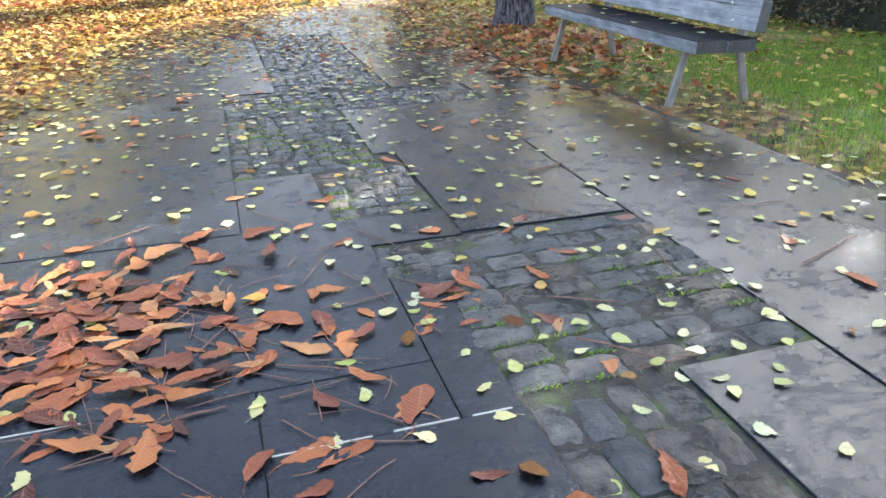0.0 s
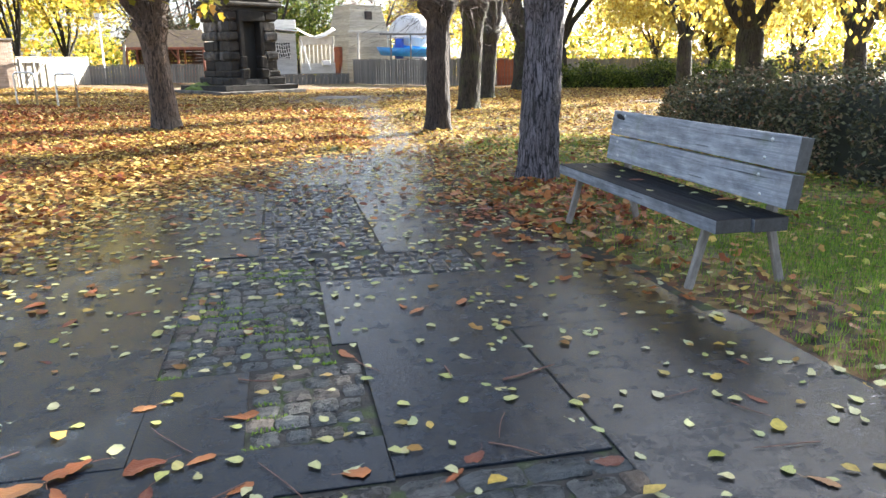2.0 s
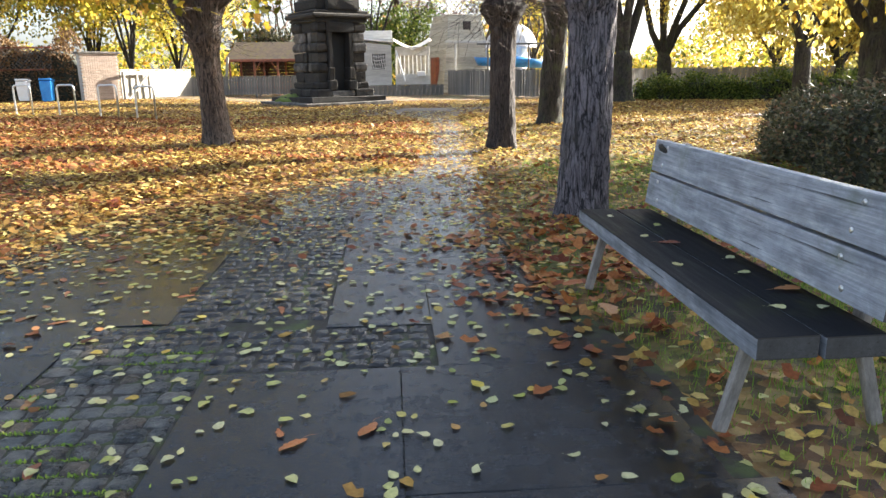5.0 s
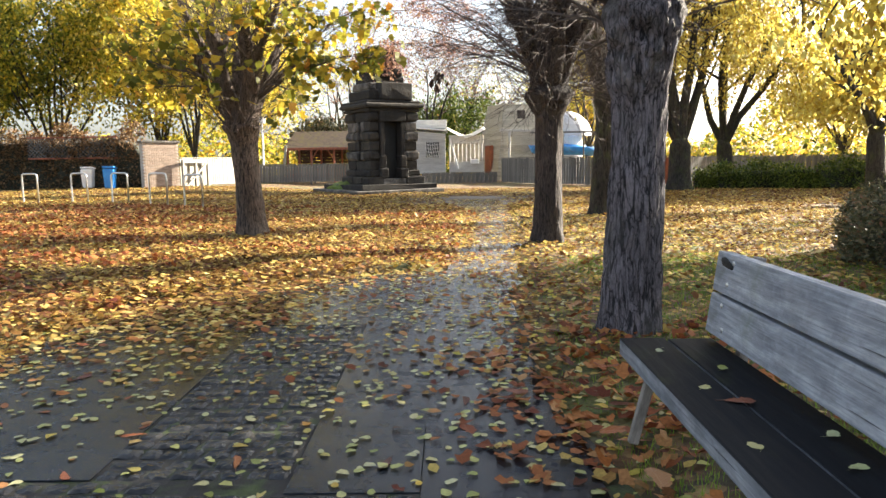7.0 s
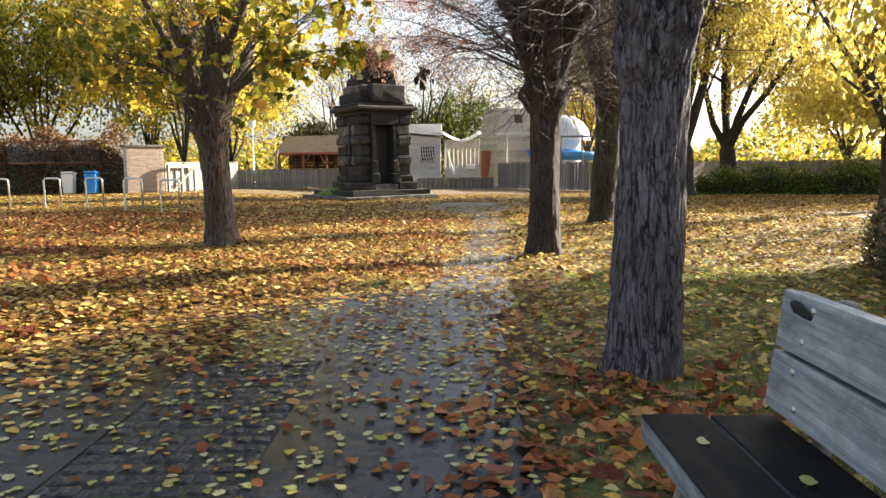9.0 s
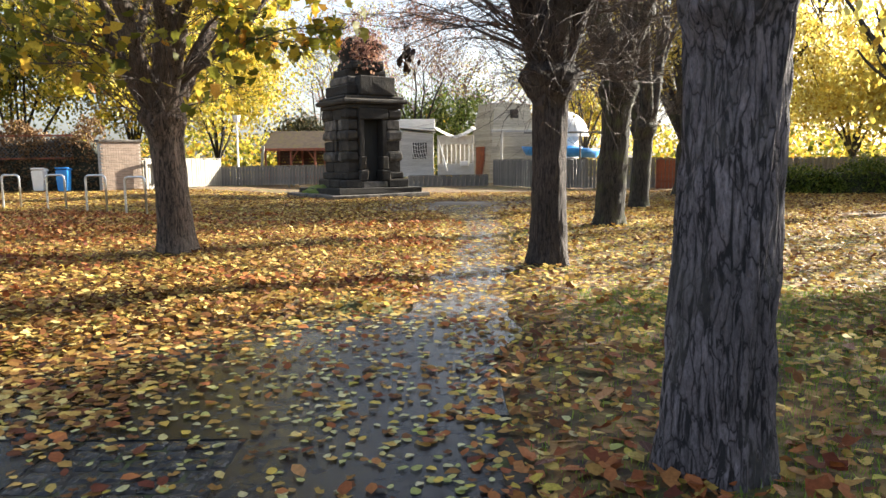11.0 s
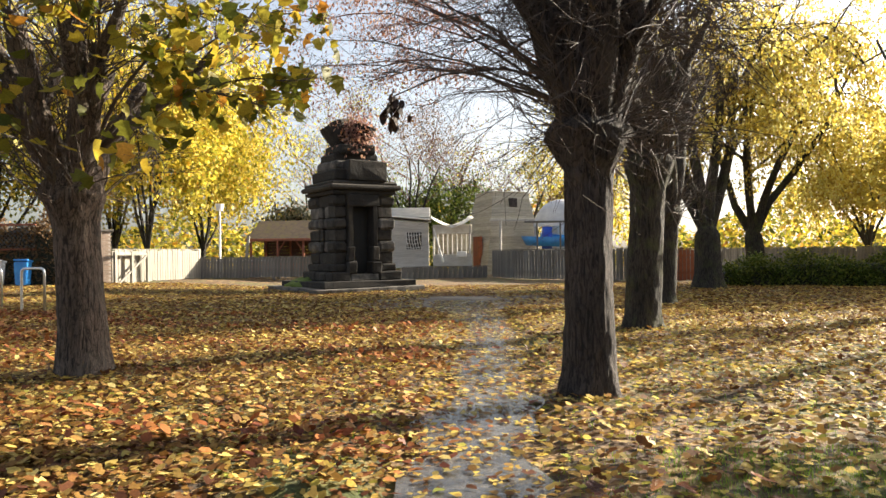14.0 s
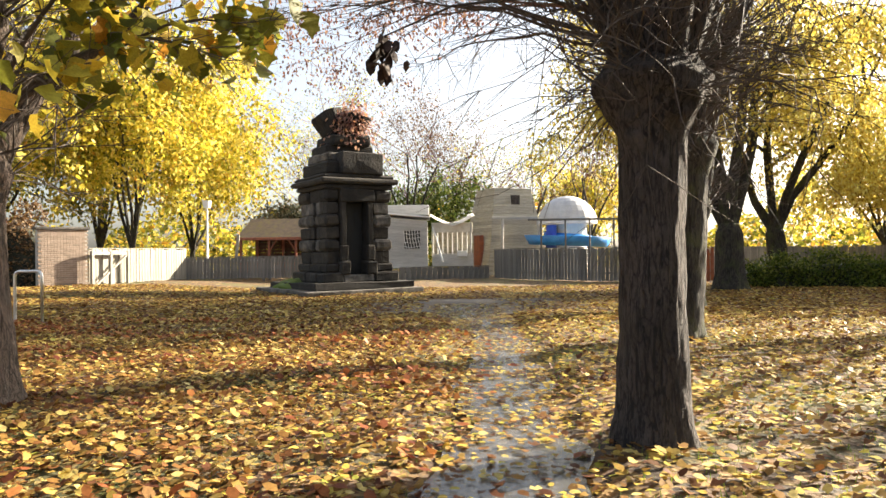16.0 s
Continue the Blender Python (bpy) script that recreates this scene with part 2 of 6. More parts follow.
def plank_mat(name, soaked):
    """Silvered timber: long grain, dark drying cracks, green algae, dark end grain; soaked tops are nearly black and glossy."""
    m, t, b = nodes(name)
    geo = t.nodes.new("ShaderNodeSeparateXYZ")
    t.links.new(t.nodes.new("ShaderNodeTexCoord").outputs["Normal"], geo.inputs[0])
    v = coords(t, (9, 0.5, 9))
    grain, fibre = noise_tex(t, v, 3.2, 7, 0.65, 0.4), noise_tex(t, coords(t, (30, 0.9, 30)), 4.0, 5, 0.7)
    col = ramp(t, grain, [(0.25, (0.15, 0.162, 0.185)), (0.48, (0.27, 0.287, 0.315)), (0.75, (0.44, 0.453, 0.475))])
    col = mix(t, 0.5, col, ramp(t, fibre, [(0.3, val(0.25)), (0.7, val(0.74))]), "OVERLAY")
    blot = noise_tex(t, coords(t, (2, 1.2, 2)), 5, 7, 0.7, 0.5)
    col = mix(t, 0.75, col, ramp(t, blot, [(0.32, val(0.25)), (0.66, val(0.62))]), "OVERLAY")
    crack = ramp(t, noise_tex(t, coords(t, (16, 0.28, 16)), 2.2, 4, 0.6, 0.5), [(0.33, val(1)), (0.37, val(0))])
    col = mix(t, crack, col, (0.04, 0.042, 0.045))
    col = mix(t, ramp(t, noise_tex(t, coords(t), 2.6, 6, 0.7), [(0.56, val(0)), (0.75, val(0.6))]), col, (0.10, 0.125, 0.06))
    rough = val(0.72)
    if soaked:
        up = ramp(t, geo.outputs["Z"], [(0.05, val(0.25)), (0.3, val(1))])
        black = mix(t, ramp(t, noise_tex(t, coords(t), 3, 5), [(0.55, val(0)), (0.75, val(0.6))]), ramp(t, grain, [(0.3, (0.004, 0.005, 0.0065)), (0.75, (0.018, 0.019, 0.022))]), (0.035, 0.04, 0.018))
        col = mix(t, up, col, black)
        rough = mix(t, up, val(0.7), ramp(t, grain, [(0.3, val(0.45)), (0.7, val(0.75))]))
        b.inputs["Specular IOR Level"].default_value = 0.06
    side = t.nodes.new("ShaderNodeMath")
    side.operation = "ABSOLUTE"
    t.links.new(geo.outputs["Y"], side.inputs[0])
    col = mix(t, ramp(t, side.outputs[0], [(0.7, val(0)), (0.95, val(0.85))]), col, (0.05, 0.045, 0.038))
    t.links.new(col, b.inputs["Base Color"])
    if isinstance(rough, tuple):
        b.inputs["Roughness"].default_value = rough[0]
    else:
        t.links.new(rough, b.inputs["Roughness"])
    bump(t, b, mix(t, 0.5, grain, fibre), 0.4, 0.006)
    return m


M["plank"] = plank_mat("weathered_plank", False)
M["plank_seat"] = plank_mat("wet_seat_plank", True)
M["leg"] = surface("grey_leg", (0.13, 0.115, 0.1), (0.3, 0.27, 0.24), 8, (4, 4, 1), (0.5, 0.8), 0.3, 0.004, 50)
M["steel"] = surface("galvanised_steel", (0.5, 0.5, 0.5), (0.72, 0.72, 0.7), 20, rough=(0.25, 0.45), relief=0.05, metal=0.9)
M["stone"] = surface("sooty_sandstone", (0.009, 0.008, 0.007), (0.062, 0.052, 0.042), 3.2, rough=(0.85, 0.98), relief=0.9, depth=0.05, grain=14, patch=(0.028, 0.024, 0.02), patch_scale=1.4, patch_at=(0.45, 0.6), vary=0.55)
M["stone_pale"] = surface("weathered_sandstone", (0.045, 0.041, 0.037), (0.23, 0.205, 0.18), 3.2, rough=(0.85, 0.98), relief=0.9, depth=0.05, grain=14, patch=(0.03, 0.027, 0.023), patch_scale=1.4, patch_at=(0.48, 0.66), vary=0.4)
# Near-black: shade in doorway, slit and hut window; plain black on knot and wheels.
M["dark"] = surface("shade_and_plain_black", (0.008, 0.008, 0.008), (0.02, 0.02, 0.018), 4)
M["fence_grey"] = surface("grey_fence_board", (0.09, 0.088, 0.085), (0.24, 0.23, 0.215), 3, (6, 6, 0.6), (0.7, 0.9), 0.3, 0.005, 25, vary=0.35)
M["fence_pale"] = surface("pale_fence_board", (0.19, 0.175, 0.145), (0.36, 0.335, 0.285), 3, (6, 6, 0.6), (0.7, 0.9), 0.3, 0.005, 25, vary=0.2)
M["timber_pale"] = surface("pale_cladding", (0.4, 0.385, 0.36), (0.6, 0.585, 0.55), 3, (0.6, 0.6, 6), (0.7, 0.9), 0.3, 0.005, 25, vary=0.2)
M["timber_olive"] = surface("weathered_cladding", (0.3, 0.28, 0.22), (0.52, 0.48, 0.4), 3, (0.6, 0.6, 6), (0.7, 0.9), 0.3, 0.005, 25, vary=0.25)
M["timber_red"] = surface("red_timber", (0.15, 0.045, 0.022), (0.32, 0.1, 0.05), 4, rough=(0.5, 0.8), grain=30)
# red timber darkened to carry the shade inside the pavilion
M["timber_shaded"] = surface("shaded_red_timber", (0.03, 0.012, 0.008), (0.09, 0.035, 0.02), 4, rough=(0.6, 0.85), grain=30)
M["brick"] = surface("pale_brick", (0.3, 0.22, 0.17), (0.5, 0.4, 0.32), 3, rough=(0.8, 0.95), relief=0.4, grain=40, vary=0.35)
M["mortar"] = surface("mortar", (0.35, 0.32, 0.28), (0.5, 0.47, 0.42), 8, rough=(0.85, 0.95), grain=60)
M["white"] = surface("white_paint", (0.68, 0.67, 0.64), (0.82, 0.81, 0.79), 3, rough=(0.4, 0.6), relief=0.1, grain=40)
M["canvas"] = surface("canvas", (0.55, 0.5, 0.42), (0.78, 0.74, 0.66), 3, rough=(0.7, 0.9), relief=0.2, grain=60)
M["blue"] = surface("blue_plastic", (0.02, 0.16, 0.5), (0.05, 0.3, 0.72), 3, rough=(0.3, 0.5), relief=0.05, grain=30)
M["blue_deep"] = surface("deep_blue_plastic", (0.02, 0.05, 0.35), (0.03, 0.10, 0.5), 3, rough=(0.3, 0.5), relief=0.05, grain=30)
M["shingle"] = surface("mossy_shingle", (0.05, 0.034, 0.024), (0.12, 0.085, 0.055), 4, rough=(0.8, 0.95), relief=0.5, grain=20, patch=(0.1, 0.08, 0.03), patch_scale=2)
M["concrete"] = surface("grey_metal_dome", (0.45, 0.45, 0.47), (0.66, 0.66, 0.67), 2, rough=(0.4, 0.6), relief=0.1, grain=30)

YEL = [(0, (0.16, 0.17, 0.02)), (0.3, (0.42, 0.38, 0.04)), (0.65, (0.76, 0.58, 0.07)), (0.9, (0.82, 0.72, 0.2)), (1, (0.7, 0.36, 0.04))]
M["leaf_yellow"] = leaf_mat("leaf_yellow", YEL, 0.5, 0.6)
M["leaf_gold"] = leaf_mat("leaf_gold", [(0, (0.28, 0.17, 0.03)), (0.4, (0.54, 0.42, 0.065)), (0.75, (0.68, 0.58, 0.13)), (1, (0.62, 0.6, 0.22))], 0.5, 0.5)
M["leaf_olive"] = leaf_mat("leaf_olive", [(0, (0.06, 0.08, 0.012)), (0.4, (0.2, 0.22, 0.03)), (0.75, (0.45, 0.4, 0.04)), (1, (0.7, 0.5, 0.05))], 0.5, 0.5)
M["leaf_maple"] = leaf_mat("leaf_maple", [(0, (0.06, 0.075, 0.012)), (0.35, (0.19, 0.19, 0.025)), (0.65, (0.42, 0.35, 0.04)), (0.9, (0.6, 0.42, 0.045)), (1, (0.45, 0.2, 0.03))], 0.5, 0.5)
M["leaf_green"] = leaf_mat("leaf_green", [(0, (0.05, 0.08, 0.015)), (0.6, (0.13, 0.18, 0.03)), (1, (0.3, 0.32, 0.07))], 0.5, 0.35)
M["leaf_hedge"] = leaf_mat("leaf_hedge", [(0, (0.05, 0.055, 0.03)), (0.55, (0.11, 0.115, 0.06)), (0.85, (0.2, 0.17, 0.09)), (1, (0.26, 0.13, 0.08))], 0.45, 0.2)
M["leaf_beech"] = leaf_mat("leaf_beech", [(0, (0.08, 0.045, 0.022)), (0.6, (0.18, 0.105, 0.05)), (1, (0.28, 0.18, 0.08))], 0.5, 0.25)
M["leaf_dead"] = leaf_mat("leaf_dead", [(0, (0.02, 0.014, 0.012)), (1, (0.06, 0.035, 0.025))], 0.6, 0.1)
M["leaf_pink"] = leaf_mat("leaf_russet", [(0, (0.17, 0.07, 0.055)), (0.5, (0.29, 0.15, 0.11)), (0.85, (0.38, 0.24, 0.17)), (1, (0.5, 0.25, 0.1))], 0.5, 0.4)
M["litter_warm"] = leaf_mat("litter_warm", [(0, (0.09, 0.032, 0.018)), (0.32, (0.18, 0.08, 0.024)), (0.6, (0.35, 0.205, 0.055)), (0.85, (0.5, 0.37, 0.1)), (1, (0.6, 0.49, 0.19))], 0.55, 0.25, spec=0.16)
M["litter_yellow"] = leaf_mat("litter_yellow", [(0, (0.18, 0.08, 0.025)), (0.3, (0.42, 0.27, 0.06)), (0.6, (0.62, 0.45, 0.09)), (0.88, (0.48, 0.42, 0.07)), (1, (0.3, 0.33, 0.06))], 0.55, 0.25, spec=0.16)
M["litter_pale"] = leaf_mat("litter_pale", [(0, (0.24, 0.27, 0.06)), (0.35, (0.42, 0.42, 0.14)), (0.7, (0.5, 0.47, 0.26)), (0.9, (0.42, 0.36, 0.09)), (1, (0.36, 0.16, 0.05))], 0.3, 0.15)
M["litter_rust"] = leaf_mat("litter_rust", [(0, (0.1, 0.025, 0.016)), (0.4, (0.26, 0.085, 0.03)), (0.8, (0.4, 0.16, 0.05)), (1, (0.42, 0.24, 0.1))], 0.55, 0.25, spec=0.16)
M["leaf_rust"] = leaf_mat("leaf_rust", [(0, (0.06, 0.02, 0.015)), (0.2, (0.16, 0.045, 0.024)), (0.5, (0.29, 0.088, 0.03)), (0.8, (0.38, 0.145, 0.046)), (1, (0.36, 0.19, 0.08))], 0.42, 0.12, True)
M["leaf_lime"] = leaf_mat("leaf_lime", [(0, (0.36, 0.4, 0.08)), (0.5, (0.5, 0.52, 0.32)), (1, (0.52, 0.47, 0.18))], 0.3, 0.15, True)
M["grass"] = leaf_mat("grass_blade", [(0, (0.1, 0.17, 0.02)), (0.6, (0.19, 0.33, 0.035)), (1, (0.34, 0.42, 0.06))], 0.75, 0.3)


# ---- mesh helpers ----
def mesh_of(name, verts, faces, material, smooth=False):
    me = bpy.data.meshes.new(name)
    me.from_pydata(verts, [], faces)
    me.materials.append(material)
    if smooth:
        me.polygons.foreach_set("use_smooth", [True] * len(me.polygons))
    me.update()
    return me


def lone(name, verts, faces, material, smooth=False):
    return new(name, mesh_of(name, verts, faces, material, smooth))


def child(name, me, parent, label="", m=None):
    ob = new(name, me)
    ob.parent = parent
    if m is not None:
        ob.matrix_basis = m
    if label:
        ob["label"] = label
    return ob


def part(name, bm, material, parent, label="", m=None, smooth=False):
    me = bpy.data.meshes.new(name)
    bm.to_mesh(me)
    bm.free()
    me.materials.append(material)
    if smooth:
        me.polygons.foreach_set("use_smooth", [True] * len(me.polygons))
    return child(name, me, parent, label, m)


def box_bm(x0, x1, y0, y1, z0, z1, bev=0.0, seg=1, jit=0.0, bm=None):
    bm = bm or bmesh.new()
    r = bmesh.ops.create_cube(bm, size=1, matrix=Matrix.Translation(((x0 + x1) / 2, (y0 + y1) / 2, (z0 + z1) / 2)) @ Matrix.Diagonal((x1 - x0, y1 - y0, z1 - z0, 1)))
    if jit:
        for v in r["verts"]:
            v.co += Vector([random.uniform(-jit, jit) for _ in range(3)])
    if bev:
        ed = list({e for v in r["verts"] for e in v.link_edges})
        bmesh.ops.bevel(bm, geom=ed, offset=bev, segments=seg, affect="EDGES", profile=0.6)
    return bm


def cyl_bm(p, q, r0, r1=None, seg=12, bm=None):
    bm = bm or bmesh.new()
    p, q = Vector(p), Vector(q)
    d = q - p
    m = Matrix.Translation((p + q) / 2) @ d.to_track_quat("Z", "Y").to_matrix().to_4x4()
    bmesh.ops.create_cone(bm, cap_ends=True, segments=seg, radius1=r0, radius2=r0 if r1 is None else r1, depth=d.length, matrix=m)
    return bm


def empty(name, m, label, category, group=""):
    e = new(name)
    e.matrix_basis = m
    e.empty_display_size = 0.2
    return tagged(e, label, category, group)


def tube(V, F, pts, radii, seg):
    """Adds a bent, tapered tube through pts to the lists V and F."""
    first = len(V)
    side = None
    for i, p in enumerate(pts):
        d = (pts[min(i + 1, len(pts) - 1)] - pts[max(i - 1, 0)]).normalized()
        if side is None:
            side = d.orthogonal().normalized()
        side = (side - d * side.dot(d)).normalized()
        up = d.cross(side)
        for k in range(seg):
            a = 2 * math.pi * k / seg
            V.append(p + (side * math.cos(a) + up * math.sin(a)) * radii[i])
    for i in range(len(pts) - 1):
        for k in range(seg):
            a, b = first + i * seg + k, first + i * seg + (k + 1) % seg
            F.append((a, b, b + seg, a + seg))
    F.append(tuple(first + (len(pts) - 1) * seg + k for k in range(seg)))


LEAF = np.array([(0, 0, 0), (0.3, -0.28, 0.05), (0.72, -0.22, 0.05), (1, 0, 0), (0.72, 0.22, 0.05), (0.3, 0.28, 0.05)], float)
FAR_LEAF = np.array([(0, 0, 0), (0.5, -0.3, 0.06), (1, 0, 0), (0.5, 0.3, 0.06)], float)
HEART = np.array([(0, 0, 0), (0.06, -0.24, 0.03), (0.34, -0.36, 0.08), (0.7, -0.2, 0.05), (1, 0.02, 0.02), (0.68, 0.24, 0.1), (0.32, 0.34, 0.04), (0.05, 0.26, 0.06)], float)
CURL = np.array([(0, 0, 0), (0.25, -0.3, 0.16), (0.7, -0.26, 0.2), (1, 0, 0.12), (0.7, 0.24, 0.06), (0.25, 0.3, 0.1)], float)
RAGGED = np.array([(0, 0, 0), (0.18, -0.34, 0.1), (0.45, -0.24, 0.02), (0.75, -0.36, 0.16), (1.02, -0.05, 0.1), (0.66, 0.2, 0.0), (0.5, 0.4, 0.14), (0.2, 0.22, 0.03)], float)
LOBED = np.array([(0, 0, 0), (0.1, -0.42, 0.06), (0.42, -0.3, 0.0), (0.6, -0.45, 0.1), (0.72, -0.2, 0.0), (1, 0, 0.06), (0.72, 0.2, 0.02), (0.6, 0.45, 0.12), (0.42, 0.3, 0.0), (0.1, 0.42, 0.08)], float)


def leaves_mesh(name, template, pos, yaw, tilt, roll, size, material):
    """One mesh of many leaves: the template turned, tilted, scaled and moved for each."""
    n, k = len(pos), len(template)
    T = template[None] * size[:, None, None]
    cr, sr = np.cos(roll)[:, None], np.sin(roll)[:, None]
    x, y, z = T[..., 0], T[..., 1] * cr - T[..., 2] * sr, T[..., 1] * sr + T[..., 2] * cr
    ct, st = np.cos(tilt)[:, None], np.sin(tilt)[:, None]
    x, z = x * ct - z * st, x * st + z * ct
    cy, sy = np.cos(yaw)[:, None], np.sin(yaw)[:, None]
    co = np.stack([x * cy - y * sy, x * sy + y * cy, z], -1) + pos[:, None]
    me = bpy.data.meshes.new(name)
    me.vertices.add(n * k)
    me.loops.add(n * k)
    me.polygons.add(n)
    me.vertices.foreach_set("co", co.astype(np.float32).ravel())
    me.loops.foreach_set("vertex_index", np.arange(n * k, dtype=np.int32))
    me.polygons.foreach_set("loop_start", np.arange(0, n * k, k, dtype=np.int32))
    me.polygons.foreach_set("loop_total", np.full(n, k, dtype=np.int32))
    me.materials.append(material)
    me.update(calc_edges=True)
    return me


rng = np.random.default_rng(5)


# ---- ground ----
def path_mid(y):
    return np.interp(y, [9, 12, 15.5, 22, 27], [2.0, 2.45, 2.85, 3.3, 3.0])


def path_half(y):
    return np.interp(y, [9, 12, 15.5, 22, 27], [0.85, 0.5, 0.42, 0.45, 0.9])


def left_edge(y):
    return np.interp(y, [-3, 5, 8, 10, 11.5, 12.5], [-1.7, -1.55, -1.35, -1.1, 0.3, 1.95])


def right_edge(y):
    return np.interp(y, [-3, 2.7, 5, 6.4, 8, 12.5], [3.6, 3.2, 3.02, 2.85, 2.7, 2.9])


def smooth(x):
    x = np.clip(x, 0, 1)
    return x * x * (3 - 2 * x)


def ground_z(x, y):
    """Height of the ground: sunk a little under the paving, swelling gently under the grass."""
    x, y = np.asarray(x, float), np.asarray(y, float)
    paved = np.maximum(left_edge(y) - x, x - right_edge(y))
    paved = np.maximum(paved, y - 12.2)
    path = np.where(y > 9, np.abs(x - path_mid(y)) - path_half(y), 1.0)
    path = np.where(y > 29, 1.0, path)
    d = np.minimum(paved, path)
    swell = 0.05 * smooth(d / 0.5) + 0.05 * smooth((d - 0.4) / 3.0) * (x < 1)
    wob = 0.02 * np.sin(x * 1.7 + y * 0.9) * np.sin(y * 1.3 - x * 0.4) + 0.012 * np.sin(x * 3.9 + 1) * np.sin(y * 4.3)
    rise = 0.12 * smooth((-x - 3) / 4) * smooth((y - 9) / 9) + 0.14 * smooth((-x - 5) / 4) * smooth((y - 26) / 7)
    return -0.035 + swell + wob * smooth(d / 1.0) + 0.03 * smooth(d / 0.3) + rise * (y < 60)


def build_ground():
    xs = np.concatenate([[-600, -250, -120, -60], np.arange(-36, -8, 1.0), np.arange(-8, 10, 0.2), np.arange(10, 36, 1.0), [60, 120, 250, 600]])
    ys = np.concatenate([[-600, -250, -90, -30, -12], np.arange(-4, 24, 0.2), np.arange(24, 60, 1.0), [80, 120, 250, 600]])
    X, Y = np.meshgrid(xs, ys)
    Z = np.where((np.abs(X) > 50) | (Y > 70) | (Y < -10), 0.05, ground_z(X, Y))
    w = len(xs)
    faces = [(j * w + i, j * w + i + 1, (j + 1) * w + i + 1, (j + 1) * w + i) for j in range(len(ys) - 1) for i in range(w - 1)]
    g = lone("ground", np.stack([X.ravel(), Y.ravel(), Z.ravel()], -1).tolist(), faces, M["earth"], True)
    tagged(g, "damp park ground of soil and thin grass under leaves", "ground", kind="structure")


build_ground()


def strip(name, xs_of, y0, y1, n, across, z_add, material):
    V, F = [], []
    for j in range(n + 1):
        y = y0 + (y1 - y0) * j / n
        a, b = xs_of(y)
        for i in range(across + 1):
            x = a + (b - a) * i / across
            V.append((x, y, float(z_add(x, y))))
    w = across + 1
    for j in range(n):
        for i in range(across):
            F.append((j * w + i, j * w + i + 1, (j + 1) * w + i + 1, (j + 1) * w + i))
    return lone(name, V, F, material, True)


def edge_wob(y, k):
    return 0.09 * math.sin(y * 2.1 + k) + 0.05 * math.sin(y * 5.3 + 2 * k)


footpath = strip("footpath", lambda y: (path_mid(y) - path_half(y) + edge_wob(y, 0), path_mid(y) + path_half(y) + edge_wob(y, 2)), 10.9, 29, 130, 8, lambda x, y: -0.003 + 0.005 * smooth((y - 12) / 2) * math.sin(7 * x) * math.sin(5 * y), M["path"])
tagged(footpath, "narrow wet footpath half covered in fallen leaves", "path", kind="structure")
crosspath = strip("cross_path", lambda y: (-26 + edge_wob(y, 1), 26.0), 25.6, 30.2, 20, 60, lambda x, y: float(ground_z(x, y)) + 0.005, M["worn"])
tagged(crosspath, "pale worn path crossing the park", "path", kind="structure")


# ---- trees ----
def bark_trunk(V, F, pts, radii, seg, ring, ridge, seed, knots=()):
    """A trunk with vertical bark ridges, lumps and root flare; pts and radii are interpolated to `ring` rings."""
    L = [0.0]
    for a, b in zip(pts, pts[1:]):
        L.append(L[-1] + (b - a).length)
    first = len(V)
    for i in range(ring + 1):
        s = L[-1] * i / ring
        p = Vector([float(np.interp(s, L, [q[k] for q in pts])) for k in range(3)])
        r = float(np.interp(s, L, radii))
        for k in range(seg):
            a = 2 * math.pi * k / seg
            c, d = math.cos(a), math.sin(a)
            lump = noise.noise(Vector((c * 1.3 + seed, d * 1.3, s * 0.9))) * 0.09
            root = 0.12 * max(0, 1 - s / 0.35) ** 2 * (0.5 + math.sin(a * 5 + seed) * 0.7)
            warp = noise.noise(Vector((c * 2, d * 2 + seed, s * 2.2))) * 0.5
            n1 = abs(noise.noise(Vector((c * r * 19 + warp + seed, d * r * 19 + warp, s * 2.0))))
            n2 = noise.noise(Vector((c * r * 45, d * r * 45 + seed, s * 9)))
            rr = r * (1 + lump + root) + ridge * (min(n1 * 2.2, 1) - 0.5 + 0.35 * n2)
            for ka, ks, kr, kh in knots:
                far = math.hypot(math.remainder(a - ka, 2 * math.pi) * r, s - ks) / kr
                if far < 2.5:
                    rr += kh * (math.exp(-far * far) - 0.7 * math.exp(-(far * 2.6) ** 2)) * (1 + 0.6 * noise.noise(Vector((c * 9, d * 9, s * 9))))
            V.append(p + Vector((c * rr, d * rr, 0)))
    for i in range(ring):
        for k in range(seg):
            a, b = first + i * seg + k, first + i * seg + (k + 1) % seg
            F.append((a, b, b + seg, a + seg))
    F.append(tuple(first + ring * seg + k for k in range(seg)))


def rand_dir(rnd, up0, up1):
    a, u = rnd.uniform(0, 2 * math.pi), rnd.uniform(up0, up1)
    return Vector((math.cos(a) * math.cos(u), math.sin(a) * math.cos(u), math.sin(u)))


def shoot_path(rnd, p, d, length, bend, n=5, jit=0.12):
    pts, q, v = [p.copy()], p.copy(), d.copy()
    for _ in range(n):
        v = (v + Vector((rnd.uniform(-jit, jit), rnd.uniform(-jit, jit), bend + rnd.uniform(-jit, jit)))).normalized()
        q = q + v * length / n
        pts.append(q.copy())
    return pts


def leaf_cloud(name, spots, per, spread, size, material, template, rnd_seed, droop=-0.6):
    r = np.random.default_rng(rnd_seed)
    S = np.array([tuple(s) for s in spots])
    idx = r.integers(0, len(S), per)
    pos = S[idx] + r.normal(0, 1, (per, 3)) * np.array(spread)
    return leaves_mesh(name, template, pos, r.uniform(0, 6.28, per), r.normal(droop, 0.6, per), r.normal(0, 0.6, per), r.uniform(size[0], size[1], per), material)


